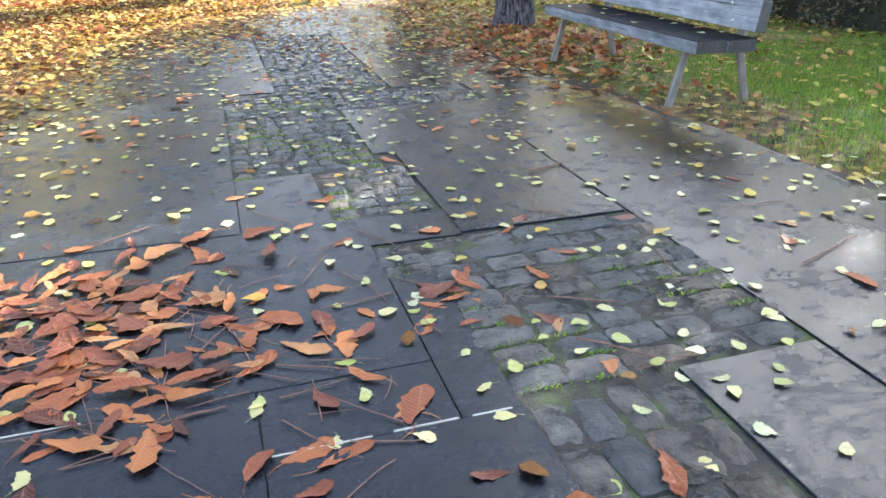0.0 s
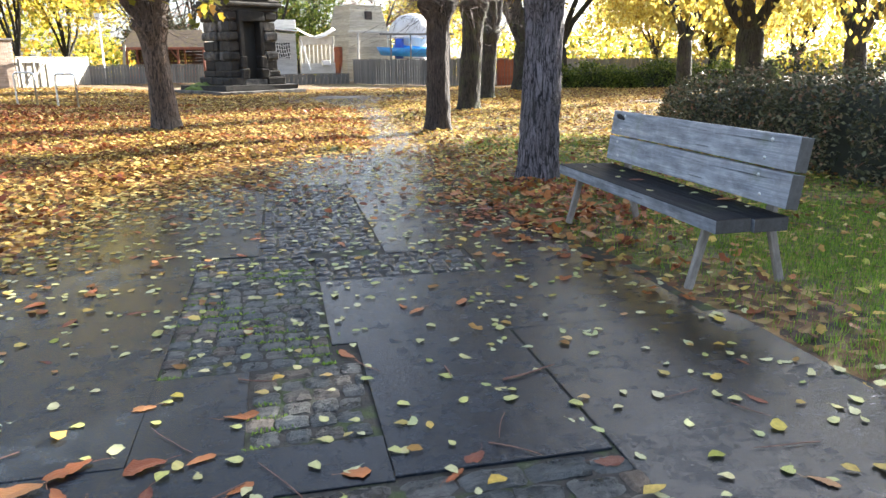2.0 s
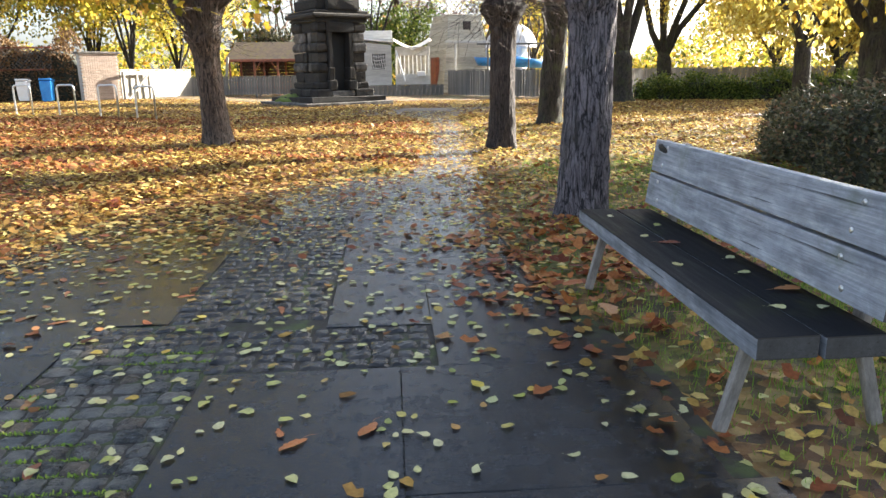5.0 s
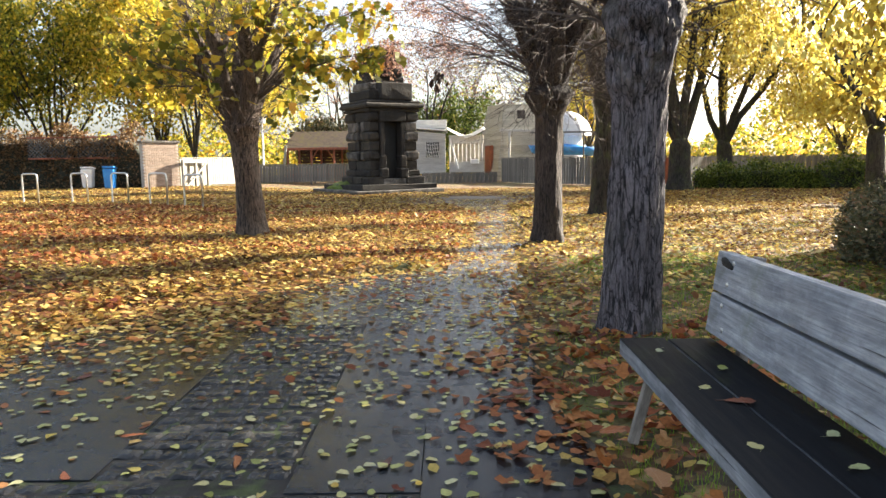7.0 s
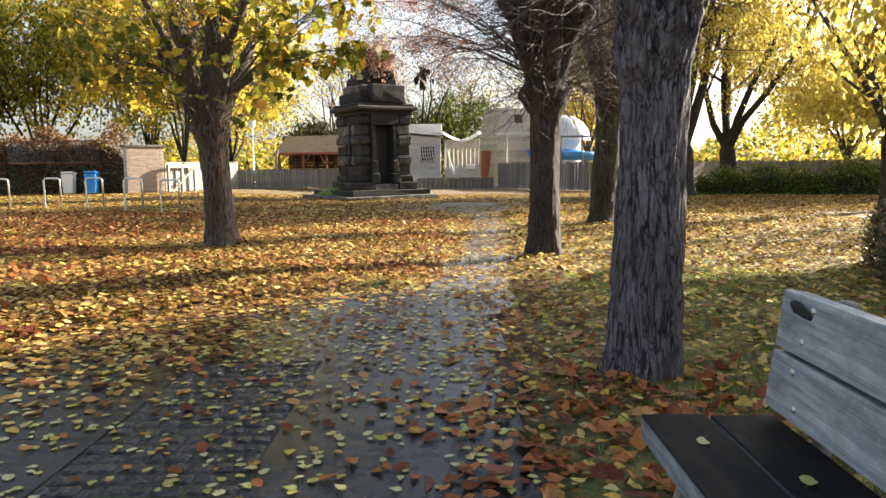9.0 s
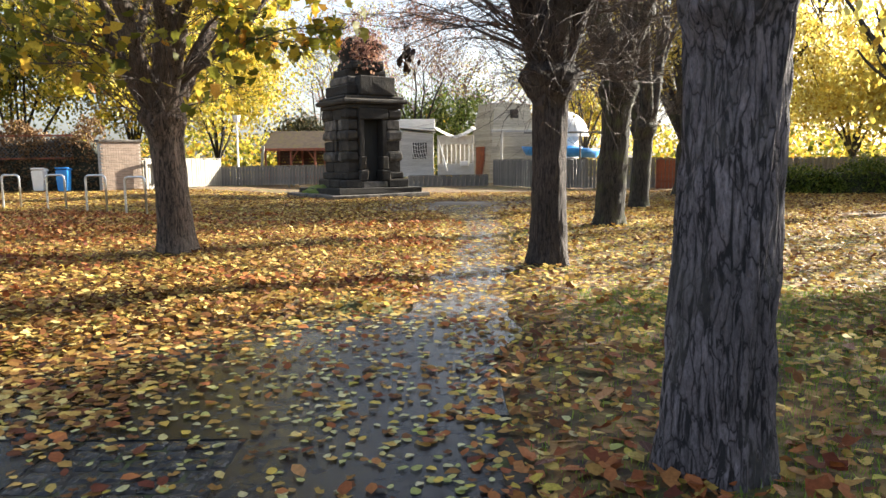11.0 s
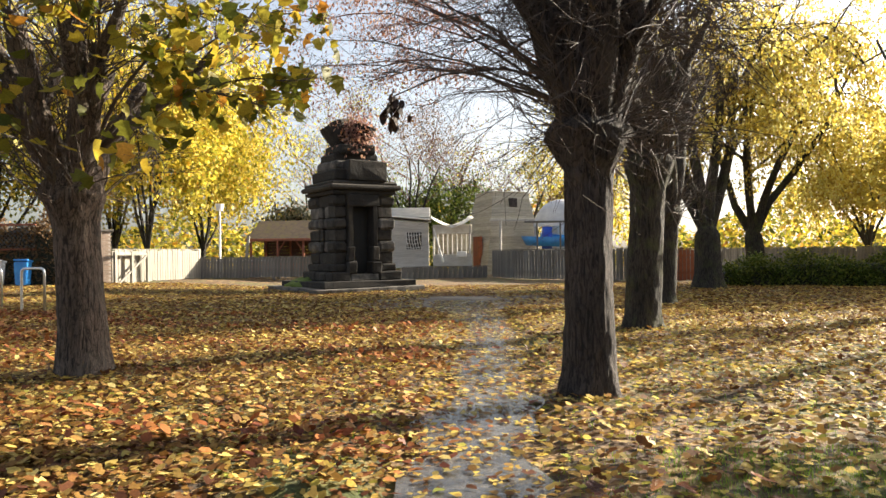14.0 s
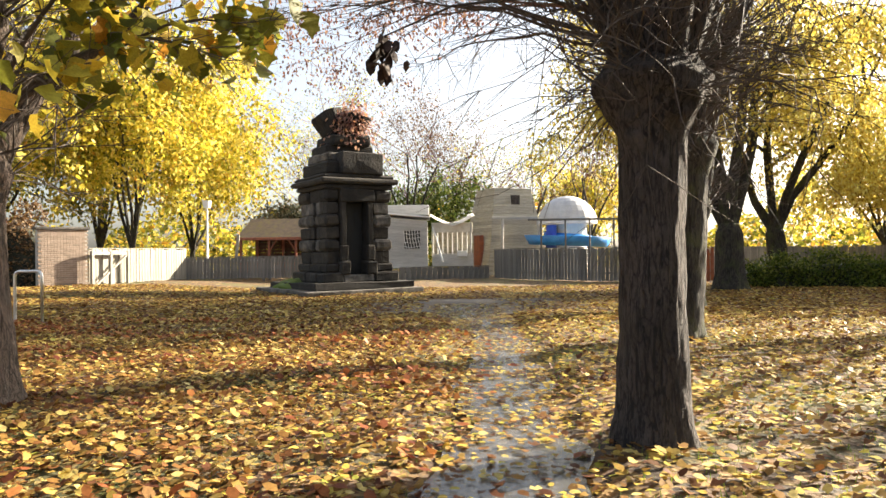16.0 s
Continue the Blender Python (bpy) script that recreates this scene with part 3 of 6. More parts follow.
def pollard(label, x, y, r, fork, seed, bark, lean=(0, 0), limbs=5, limb_len=1.2, shoots=160, shoot_len=2.2, seg=56, ring=70, twig="twig", leaves=None, ridge=0.016, up=(0.1, 1.3), bend=0.06, group="pollarded park trees", z0=None, limb_up=(0.75, 1.25), flare=1.22, head=1.4, thick=1.0, hold=0.12, knots=(), fine=1.0, kink=0.24):
    """A pollarded tree: stout ridged trunk, swollen head, stub limbs and long thin shoots."""
    rnd = random.Random(seed)
    z = (float(ground_z(x, y)) - 0.06) if z0 is None else z0
    tree = empty("tree", pose(x, y, z), label, "tree", group)
    V, F = [], []
    top = Vector((lean[0], lean[1], fork))
    pts = [Vector((0, 0, 0)), Vector((lean[0] * 0.1, lean[1] * 0.1, 0.35)), top * 0.55, top * 0.86, top, top + Vector((0, 0, 0.3))]
    bark_trunk(V, F, pts, [r * flare, r * 1.05, r * 0.95, r * 0.98, r * head, r * 0.9], seg, ring, ridge, seed, knots)
    tips = [(top + rand_dir(rnd, -0.5, 0.9) * r * 1.0, 0.7) for _ in range(14)]
    for i in range(limbs):
        a = 2 * math.pi * (i + rnd.uniform(-0.3, 0.3)) / limbs
        u = rnd.uniform(*limb_up)
        d = Vector((math.cos(a) * math.cos(u), math.sin(a) * math.cos(u), math.sin(u)))
        ll = limb_len * rnd.uniform(0.7, 1.3)
        lp = shoot_path(rnd, top - Vector((0, 0, 0.12)) + d * r * 0.35, d, ll, hold, 6, 0.16)
        lr = [r * k * thick for k in (0.72, 0.58, 0.5, 0.45, 0.42, 0.6, 0.34)]
        fl = len(V)
        tube(V, F, lp, lr, 14)
        for v in V[fl:]:
            v += noise.noise_vector(v * 5) * r * 0.13
        tips += [(lp[-1], 1.0), (lp[-2], 1.0), (lp[-3], 0.8), (lp[-1], 1.0), (lp[3], 0.6)]
        if rnd.random() < 0.7:
            d2 = (d + rand_dir(rnd, -0.2, 0.8) * 0.8).normalized()
            lp2 = shoot_path(rnd, lp[3], d2, ll * 0.8, 0.1, 4, 0.16)
            tube(V, F, lp2, [r * k for k in (0.32, 0.26, 0.22, 0.24, 0.12)], 10)
            tips += [(lp2[-1], 1.0), (lp2[-2], 0.9)]
    child("trunk", mesh_of("trunk", V, F, bark, True), tree)
    V, F, spots = [], [], []
    for _ in range(shoots):
        p, k = rnd.choice(tips)
        d = (rand_dir(rnd, *up) + (p - top) * Vector((1, 1, 0.3)) * 0.6 / max(0.3, limb_len)).normalized()
        ln = shoot_len * rnd.uniform(0.4, 1.15) * k
        sp = shoot_path(rnd, p, d, ln, bend + rnd.uniform(-0.17, 0.1), 6, kink)
        r0 = rnd.uniform(0.008, 0.017) * fine
        tube(V, F, sp, [r0, r0 * 0.85, r0 * 0.7, r0 * 0.55, r0 * 0.45, r0 * 0.35, 0.002], 4)
        spots += sp[3:]
        for _ in range(rnd.randint(3, 6)):
            b = rnd.randint(2, 5)
            d2 = ((sp[b] - sp[b - 1]).normalized() + rand_dir(rnd, -0.6, 0.9) * 0.9).normalized()
            tp = shoot_path(rnd, sp[b], d2, ln * rnd.uniform(0.15, 0.4), 0.0, 3, 0.15)
            tube(V, F, tp, [r0 * 0.5, r0 * 0.4, r0 * 0.3, 0.0015], 3)
            spots += tp[1:]
    child("brushwood", mesh_of("brushwood", V, F, M[twig]), tree, "thin bare shoots")
    if leaves:
        n, size, mat, template = leaves
        low = [s for s in spots if s.z > fork + 0.45 and math.hypot(s.x, s.y) > 0.95]
        child("crown", leaf_cloud("crown", low, n, (0.08, 0.08, 0.08), size, M[mat], template, seed), tree, "autumn leaves")
    return tree


def crown_tree(label, x, y, h, r, seed, bark, crown_from, width, n, size, mat, fork=2.0, spread=0.45, droop=-0.7, limbs=5, template=LEAF, group="background trees", depth=3, hang=0.0, nbranch=4, twig=None):
    """A broad tree: trunk, limbs that fork again and again, and leaves in uneven clusters round the twigs."""
    rnd = random.Random(seed)
    tree = empty("tree", pose(x, y, float(ground_z(x, y)) - 0.05), label, "tree", group)
    V, F = [], []
    lean = Vector((rnd.uniform(-0.1, 0.1), rnd.uniform(-0.1, 0.1), 1)) * fork
    bark_trunk(V, F, [Vector(), lean * 0.3, lean, lean * 1.15], [r * 1.3, r, r * 0.9, r * 0.6], 28, 26, 0.014, seed)
    spots = []
    B, G = [], []

    def grow(p, d, ln, rad, lev):
        pts = shoot_path(rnd, p, d, ln, 0.06 if lev < 3 else -0.05 - hang, 4, 0.2)
        tube(*((V, F) if lev == 1 else (B, G)), pts, [rad * (1 - 0.55 * i / 4) for i in range(5)], 8 if lev == 1 else 4)
        if lev >= depth:
            spots.extend(pts[1:])
            return
        if lev > 1:
            spots.extend(pts[3:])
        for _ in range(nbranch):
            i = rnd.randint(2, 4)
            side = rand_dir(rnd, -0.3, 0.8)
            grow(pts[i], (d * 0.7 + side).normalized(), ln * rnd.uniform(0.5, 0.8), rad * 0.4, lev + 1)

    rise = h - fork
    for i in range(limbs):
        a = 2 * math.pi * (i + rnd.uniform(-0.3, 0.3)) / limbs
        u = rnd.uniform(0.7, 1.35)
        grow(lean * 1.0, Vector((math.cos(a) * math.cos(u) * width / rise * 1.6, math.sin(a) * math.cos(u) * width / rise * 1.6, math.sin(u))).normalized(), rise * 0.5, r * 0.5, 1)
    child("trunk", mesh_of("trunk", V, F, bark, True), tree)
    child("brushwood", mesh_of("brushwood", B, G, M[twig] if twig else bark), tree)
    spots = [s for s in spots if s.z > crown_from]
    if n:
        if hang:
            spots = [s - Vector((0, 0, rnd.uniform(0, hang * 3))) for s in spots]
            spots = [s for s in spots if s.z > crown_from]
        child("crown", leaf_cloud("crown", spots, n, (spread, spread, spread), size, M[mat], template, seed, droop), tree, "autumn leaves")
    return tree


# the four trees that line the path, and those beyond
pollard("stout grey-barked pollarded tree beside the bench", 3.6, 8.62, 0.225, 2.6, 11, M["bark"], (0.06, 0.05), 7, 1.7, 430, 2.4, 120, 170, ridge=0.023, flare=1.16, head=1.3, knots=((-1.9, 2.05, 0.1, 0.05), (-1.35, 2.2, 0.13, 0.07), (-2.6, 2.15, 0.16, 0.08), (-1.8, 2.42, 0.22, 0.12), (-1.2, 2.55, 0.16, 0.1), (-2.3, 2.55, 0.16, 0.09), (-2.5, 1.3, 0.06, 0.02), (-0.9, 0.9, 0.05, 0.02)))
dark_tree = pollard("dark pollarded tree with bare shoots beside the path", 3.79, 15.05, 0.235, 2.55, 23, M["bark_dark"], (0.03, 0), 8, 1.9, 720, 2.6, 84, 100, ridge=0.016, up=(-0.4, 1.2), bend=-0.01, head=1.8, thick=1.3, fine=0.6, kink=0.4, limb_up=(0.9, 1.42), knots=((-2.3, 2.2, 0.12, 0.09), (-1.2, 2.35, 0.14, 0.1), (-1.8, 2.5, 0.12, 0.09), (-2.9, 2.4, 0.12, 0.09)))
leafy_tree = pollard("pollarded tree with large yellow and green leaves on a leafy lawn", -1.62, 16.3, 0.255, 2.05, 37, M["bark_brown"], (-0.1, 0), 6, 1.9, 300, 2.6, 72, 90, fine=0.75, kink=0.32, leaves=(950, (0.12, 0.22), "leaf_maple", LOBED), up=(0.1, 1.3), bend=0.05, head=1.25, limb_up=(0.85, 1.35), thick=0.85, knots=((-1.5, 1.9, 0.15, 0.08), (-2.4, 2.1, 0.14, 0.09), (-0.6, 2.1, 0.14, 0.09)))
pollard("mossy dark pollarded tree on the lawn", 5.9, 20.6, 0.3, 2.9, 41, M["bark_moss"], (0.15, 0), 6, 2.4, 300, 2.6, 48, 60, up=(0.0, 1.3), limb_up=(0.8, 1.35))
pollard("tall forked tree with bare shoots on the lawn", 7.95, 25.8, 0.27, 2.3, 53, M["bark_moss"], (0.1, 0), 4, 3.4, 260, 2.8, 40, 50, up=(0.2, 1.4), limb_up=(0.95, 1.3), thick=1.1)
# Seeds 79, 83 and 89: unseen trees added to shade paving and lawn.
for lx, ly, lh, lw, lr, sd, n, bk, sz in [(11.7, 32.8, 14.0, 4.8, 0.46, 61, 27000, "bark_moss", (0.1, 0.18)), (15.0, 36.2, 14.0, 4.6, 0.36, 67, 26000, "bark_moss", (0.1, 0.19)), (14.2, 23.2, 7.5, 3.0, 0.26, 71, 350, "bark_moss", (0.12, 0.2)), (10.6, 14.6, 6.6, 3.2, 0.3, 73, 5200, "bark_moss", (0.12, 0.2)), (13.5, 13.3, 9.5, 5.0, 0.32, 79, 10000, "bark_moss", (0.14, 0.24)), (13.4, 7.3, 9.0, 4.6, 0.3, 83, 24000, "bark_moss", (0.14, 0.24)), (20.5, 22.6, 9.5, 3.5, 0.38, 89, 300, "bark_moss", (0.14, 0.24))]:
    crown_tree("dark forked tree with hanging golden leaves, in a row partly added for shade" if n > 400 else "dark forked tree almost bare of leaves, in a row partly added for shade", lx, ly, lh, lr, sd, M[bk], 2.4, lw, n, sz, "leaf_olive" if ly < 14 else "leaf_gold", 1.9, 0.3, -1.1, hang=0.35, template=FAR_LEAF, group="golden trees", depth=2 if n < 400 else 3)


def bough(tree, root, tips, seed, twig, r0, droop, side, leaves=None):
    """Long whips that arch out from a pollard's head, each with side twigs, and leaves in bunches near their ends."""
    rnd = random.Random(seed)
    o = tree.matrix_basis.translation
    V, F, spots = [], [], []
    for tip in tips:
        a, b = Vector(root) - o, Vector(tip) - o
        lift = rnd.uniform(0.15, 0.45)
        n = 9
        pts = [a.lerp(b, i / n) + Vector((0, 0, lift * math.sin(math.pi * i / n))) + noise.noise_vector(Vector((i * 0.7, seed, tip[0] * 3))) * 0.09 * min(i, 3) / 3 for i in range(n + 1)]
        tube(V, F, pts, [r0 * (1 - 0.85 * i / n) for i in range(n + 1)], 6)
        for i in range(3, n + 1):
            for _ in range(side):
                d = ((pts[i] - pts[i - 1]).normalized() + rand_dir(rnd, -0.7, 0.7) * 0.9).normalized()
                q = shoot_path(rnd, pts[i], d, rnd.uniform(0.25, 0.75), droop + rnd.uniform(-0.06, 0.08), 5, 0.2)
                r1 = r0 * rnd.uniform(0.16, 0.28)
                tube(V, F, q, [r1, r1 * 0.9, r1 * 0.75, r1 * 0.6, r1 * 0.45, 0.0015], 4)
                for _ in range(2):
                    k = rnd.randint(1, 4)
                    q2 = shoot_path(rnd, q[k], (d + rand_dir(rnd, -0.8, 0.6)).normalized(), rnd.uniform(0.12, 0.4), droop, 3, 0.2)
                    tube(V, F, q2, [r1 * 0.6, r1 * 0.5, r1 * 0.4, 0.0012], 3)
                    spots += q2[1:]
                spots += q[3:]
    child("bough", mesh_of("bough", V, F, M[twig]), tree, "long arching whips")
    if leaves:
        n, size, mat, template, clumps, spread = leaves
        far = [p for p in spots if (p + o - Vector(root)).length > 0.9]
        picks = rnd.sample(far, min(clumps, len(far)))
        child("foliage", leaf_cloud("foliage", picks, n, spread, size, M[mat], template, seed, -1.0), tree, "hanging autumn leaves")["kind"] = "stuff"


bough(dark_tree, (3.7, 15.05, 2.75), [(1.8, 16.0, 3.35), (1.2, 16.6, 3.6), (1.6, 15.4, 4.1), (2.4, 14.5, 3.1), (0.7, 17.4, 4.2), (1.0, 16.8, 4.9), (2.2, 17.2, 3.2), (2.0, 14.2, 3.7), (5.4, 14.4, 3.3), (5.8, 15.6, 3.9)], 201, "twig", 0.016, -0.03, 4)
bough(dark_tree, (3.6, 15.2, 3.1), [(0.2, 17.6, 3.7), (-0.3, 18.0, 4.4), (0.6, 17.8, 5.0), (-0.6, 17.2, 5.2), (0.9, 18.2, 3.6), (1.6, 18.4, 4.6)], 203, "twig_red", 0.012, -0.08, 5, (7500, (0.024, 0.052), "leaf_pink", FAR_LEAF, 620, (0.06, 0.06, 0.07)))
bough(leafy_tree, (-1.55, 16.25, 2.5), [(0.95, 16.0, 3.35), (0.55, 15.9, 2.95), (0.35, 15.4, 3.9), (-0.25, 15.1, 2.35), (-3.2, 15.2, 3.2), (-0.5, 14.6, 4.1), (-2.8, 14.8, 2.7), (-3.9, 16.0, 3.6), (0.9, 16.8, 4.4)], 205, "twig", 0.026, -0.02, 3, (420, (0.13, 0.23), "leaf_maple", LOBED, 46, (0.1, 0.1, 0.12)))


# ---- bench ----
def build_bench():
    bench = empty("bench", pose(2.98, 4.06, 0.05), "weathered grey wooden park bench with a wet dark seat", "bench")
    L = 2.34

    def plank(name, x0, x1, z0, z1, m=None, label=""):
        bm = bmesh.new()
        box_bm(0, x1 - x0, 0, L, 0, z1 - z0, 0.006, 2, 0.0, bm)
        bmesh.ops.bisect_plane(bm, geom=bm.verts[:] + bm.edges[:] + bm.faces[:], plane_co=(0, L / 2, 0), plane_no=(0, 1, 0))
        for v in bm.verts:
            v.co += noise.noise_vector(v.co * 3 + Vector((x0 * 9, z0 * 9, 0))) * 0.004
        return part(name, bm, M["plank_seat"] if name == "seat_plank" else M["plank"], bench, label, (m or Matrix()) @ pose(0, 0, 0))

    plank("seat_plank", 0, 0.225, 0, 0.085, pose(0.0, 0, 0.408), "wet dark seat plank")
    plank("seat_plank", 0, 0.225, 0, 0.085, pose(0.246, 0, 0.402), "wet dark seat plank")
    backs = [plank("back_plank", 0, 0.085, 0, 0.2, pose(0.435, 0, 0.53, 0, 8), "grey back plank with bolts"),
             plank("back_plank", 0, 0.085, 0, 0.2, pose(0.465, 0, 0.742, 0, 8), "grey back plank with a knot hole")]
    for y in (0.27, 2.16):
        for (x0, z0), (x1, z1), w in (((0.03, 0.0), (0.13, 0.41), 0.03), ((0.67, 0.0), (0.55, 0.41), 0.03)):
            bm = bmesh.new()
            box_bm(-0.026, 0.026, -0.018, 0.018, 0, math.hypot(x1 - x0, z1 - z0), 0.006, 1, 0, bm)
            part("leg", bm, M["leg"], bench, "", pose(x0, y, z0, 0, math.degrees(math.atan2(x1 - x0, z1 - z0)), 0))
        part("back_post", box_bm(-0.02, 0.02, -0.035, 0.035, 0, 0.55, 0.005), M["leg"], bench, "", pose(0.545, y, 0.38, 0, 8, 0))
        part("crossbar", box_bm(0.1, 0.52, y - 0.03, y + 0.03, 0.37, 0.405, 0.004), M["leg"], bench)
        for z, dx in ((0.575, 0.44), (0.685, 0.455), (0.79, 0.472), (0.9, 0.487)):
            bm = bmesh.new()
            bmesh.ops.create_uvsphere(bm, u_segments=10, v_segments=6, radius=0.013, matrix=Matrix.Diagonal((0.5, 1, 1, 1)))
            board = backs[0] if z < 0.74 else backs[1]
            part("bolt", bm, M["steel"], board, "steel bolt head", board.matrix_basis.inverted() @ pose(dx, y + 0.03 * math.sin(z * 40), z), True)
    # the worn hollow of a knot at the far end of the top plank
    bm = bmesh.new()
    bmesh.ops.create_icosphere(bm, subdivisions=2, radius=0.05, matrix=Matrix.Diagonal((0.12, 1.5, 0.5, 1)))
    for v in bm.verts:
        v.co += noise.noise_vector(v.co * 25) * 0.012
    part("knot", bm, M["dark"], backs[1], "dark knot hole", backs[1].matrix_basis.inverted() @ pose(0.482, 2.2, 0.89, 8, 8, 0), True)


build_bench()


# ---- hedges ----
def hedge(name, label, spine, width, height, n, size, mat, seed, category="hedge", wild=0.04, sup=0.55):
    """A clipped mound of small leaves over a solid core coloured dark for inner shade, following spine points (x, y,
    height factor).
    """
    r = np.random.default_rng(seed)
    S = np.array(spine)
    seglen = np.hypot(*(S[1:, :2] - S[:-1, :2]).T)
    cum = np.concatenate([[0], np.cumsum(seglen)])
    thing = empty(name, pose(S[0, 0], S[0, 1], 0), label, category)
    s = r.uniform(0, cum[-1], n)
    a = r.uniform(0.0, math.pi, n)
    hf = np.interp(s, cum, S[:, 2]) * (1 + 0.1 * np.sin(s * 2.3) + 0.06 * np.sin(s * 5.1 + 1))
    wf = width * (1 + 0.12 * np.sin(s * 1.7 + 2) + 0.08 * np.sin(s * 4.3))
    depth = 1 - np.abs(r.normal(0, 0.07, n))
    dx = np.sign(np.cos(a)) * np.abs(np.cos(a)) ** sup * wf * depth
    dz = np.abs(np.sin(a)) ** sup * height * hf * depth
    flank = r.uniform(0, 1, n) < 0.6      # even cover over the steep sides
    fz = r.uniform(0, 1, n)
    dx = np.where(flank, np.where(dx > 0, 1, -1) * wf * depth * (1 - fz ** (2 / sup)) ** (sup / 2), dx)
    dz = np.where(flank, fz * height * hf * depth, dz)
    cx, cy = np.interp(s, cum, S[:, 0]), np.interp(s, cum, S[:, 1])
    k = np.clip(np.searchsorted(cum, s) - 1, 0, len(seglen) - 1)
    tx, ty = (S[k + 1, 0] - S[k, 0]) / seglen[k], (S[k + 1, 1] - S[k, 1]) / seglen[k]
    px, py = cx + ty * dx + r.normal(0, 0.04, n), cy - tx * dx + r.normal(0, 0.04, n)
    pos = np.stack([px - S[0, 0], py - S[0, 1], ground_z(px, py) + dz * (1 + wild * 3 * np.sin(px * 2.9 + 1) * np.sin(px * 1.3)) + r.normal(0, wild, n)], -1)
    out = np.arctan2(-tx * dx, ty * dx)
    me = leaves_mesh("foliage", FAR_LEAF, pos, out + r.normal(0, 0.8, n), r.normal(0.2, 0.6, n), r.normal(0, 0.7, n), r.uniform(size[0], size[1], n), M[mat])
    child("foliage", me, thing)
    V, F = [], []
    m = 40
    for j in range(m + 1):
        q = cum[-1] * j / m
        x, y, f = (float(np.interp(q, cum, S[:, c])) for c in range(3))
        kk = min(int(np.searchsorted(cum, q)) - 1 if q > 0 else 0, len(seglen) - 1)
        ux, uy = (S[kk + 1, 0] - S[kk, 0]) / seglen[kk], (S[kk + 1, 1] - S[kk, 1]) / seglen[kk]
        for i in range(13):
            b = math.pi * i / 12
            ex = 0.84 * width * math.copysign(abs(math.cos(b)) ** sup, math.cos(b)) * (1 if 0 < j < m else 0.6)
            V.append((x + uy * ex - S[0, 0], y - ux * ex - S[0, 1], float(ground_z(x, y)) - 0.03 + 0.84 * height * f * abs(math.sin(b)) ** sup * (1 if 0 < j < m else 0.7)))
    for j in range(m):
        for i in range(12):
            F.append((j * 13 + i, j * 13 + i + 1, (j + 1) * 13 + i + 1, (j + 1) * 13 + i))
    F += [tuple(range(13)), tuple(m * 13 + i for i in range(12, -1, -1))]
    child("woody_core", mesh_of("woody_core", V, F, M["core_shade"], True), thing)
    return thing


# Near-black core colour holds the shade between the hedge's leaves.
M["core_shade"] = surface("shaded_hedge_wood", (0.012, 0.014, 0.008), (0.03, 0.032, 0.018), 12, rough=(0.8, 0.95), grain=40)
hedge("hedge", "dark green clipped rounded hedge beside the lawn", [(8.6, 1.0, 1.0), (8.3, 4.5, 1.05), (8.0, 7.5, 1.05), (8.3, 10.5, 0.9), (9.0, 13.2, 0.68)], 1.2, 1.28, 42000, (0.045, 0.085), "leaf_hedge", 3)
hedge("hedge", "low green shrub border in front of the far fence", [(13.0, 34.8, 0.9), (16.0, 34.0, 1.0), (19.5, 33.0, 1.05), (24, 31.5, 1.1)], 0.9, 0.95, 22000, (0.07, 0.15), "leaf_green", 4, "shrub", 0.12)
hedge("hedge", "tall brown beech hedge with a lattice behind the bicycle stands", [(-30, 37.6, 1.0), (-20, 37.2, 1.0), (-12.4, 36.9, 1.0)], 0.5, 2.62, 26000, (0.1, 0.18), "leaf_beech", 6, sup=0.25)


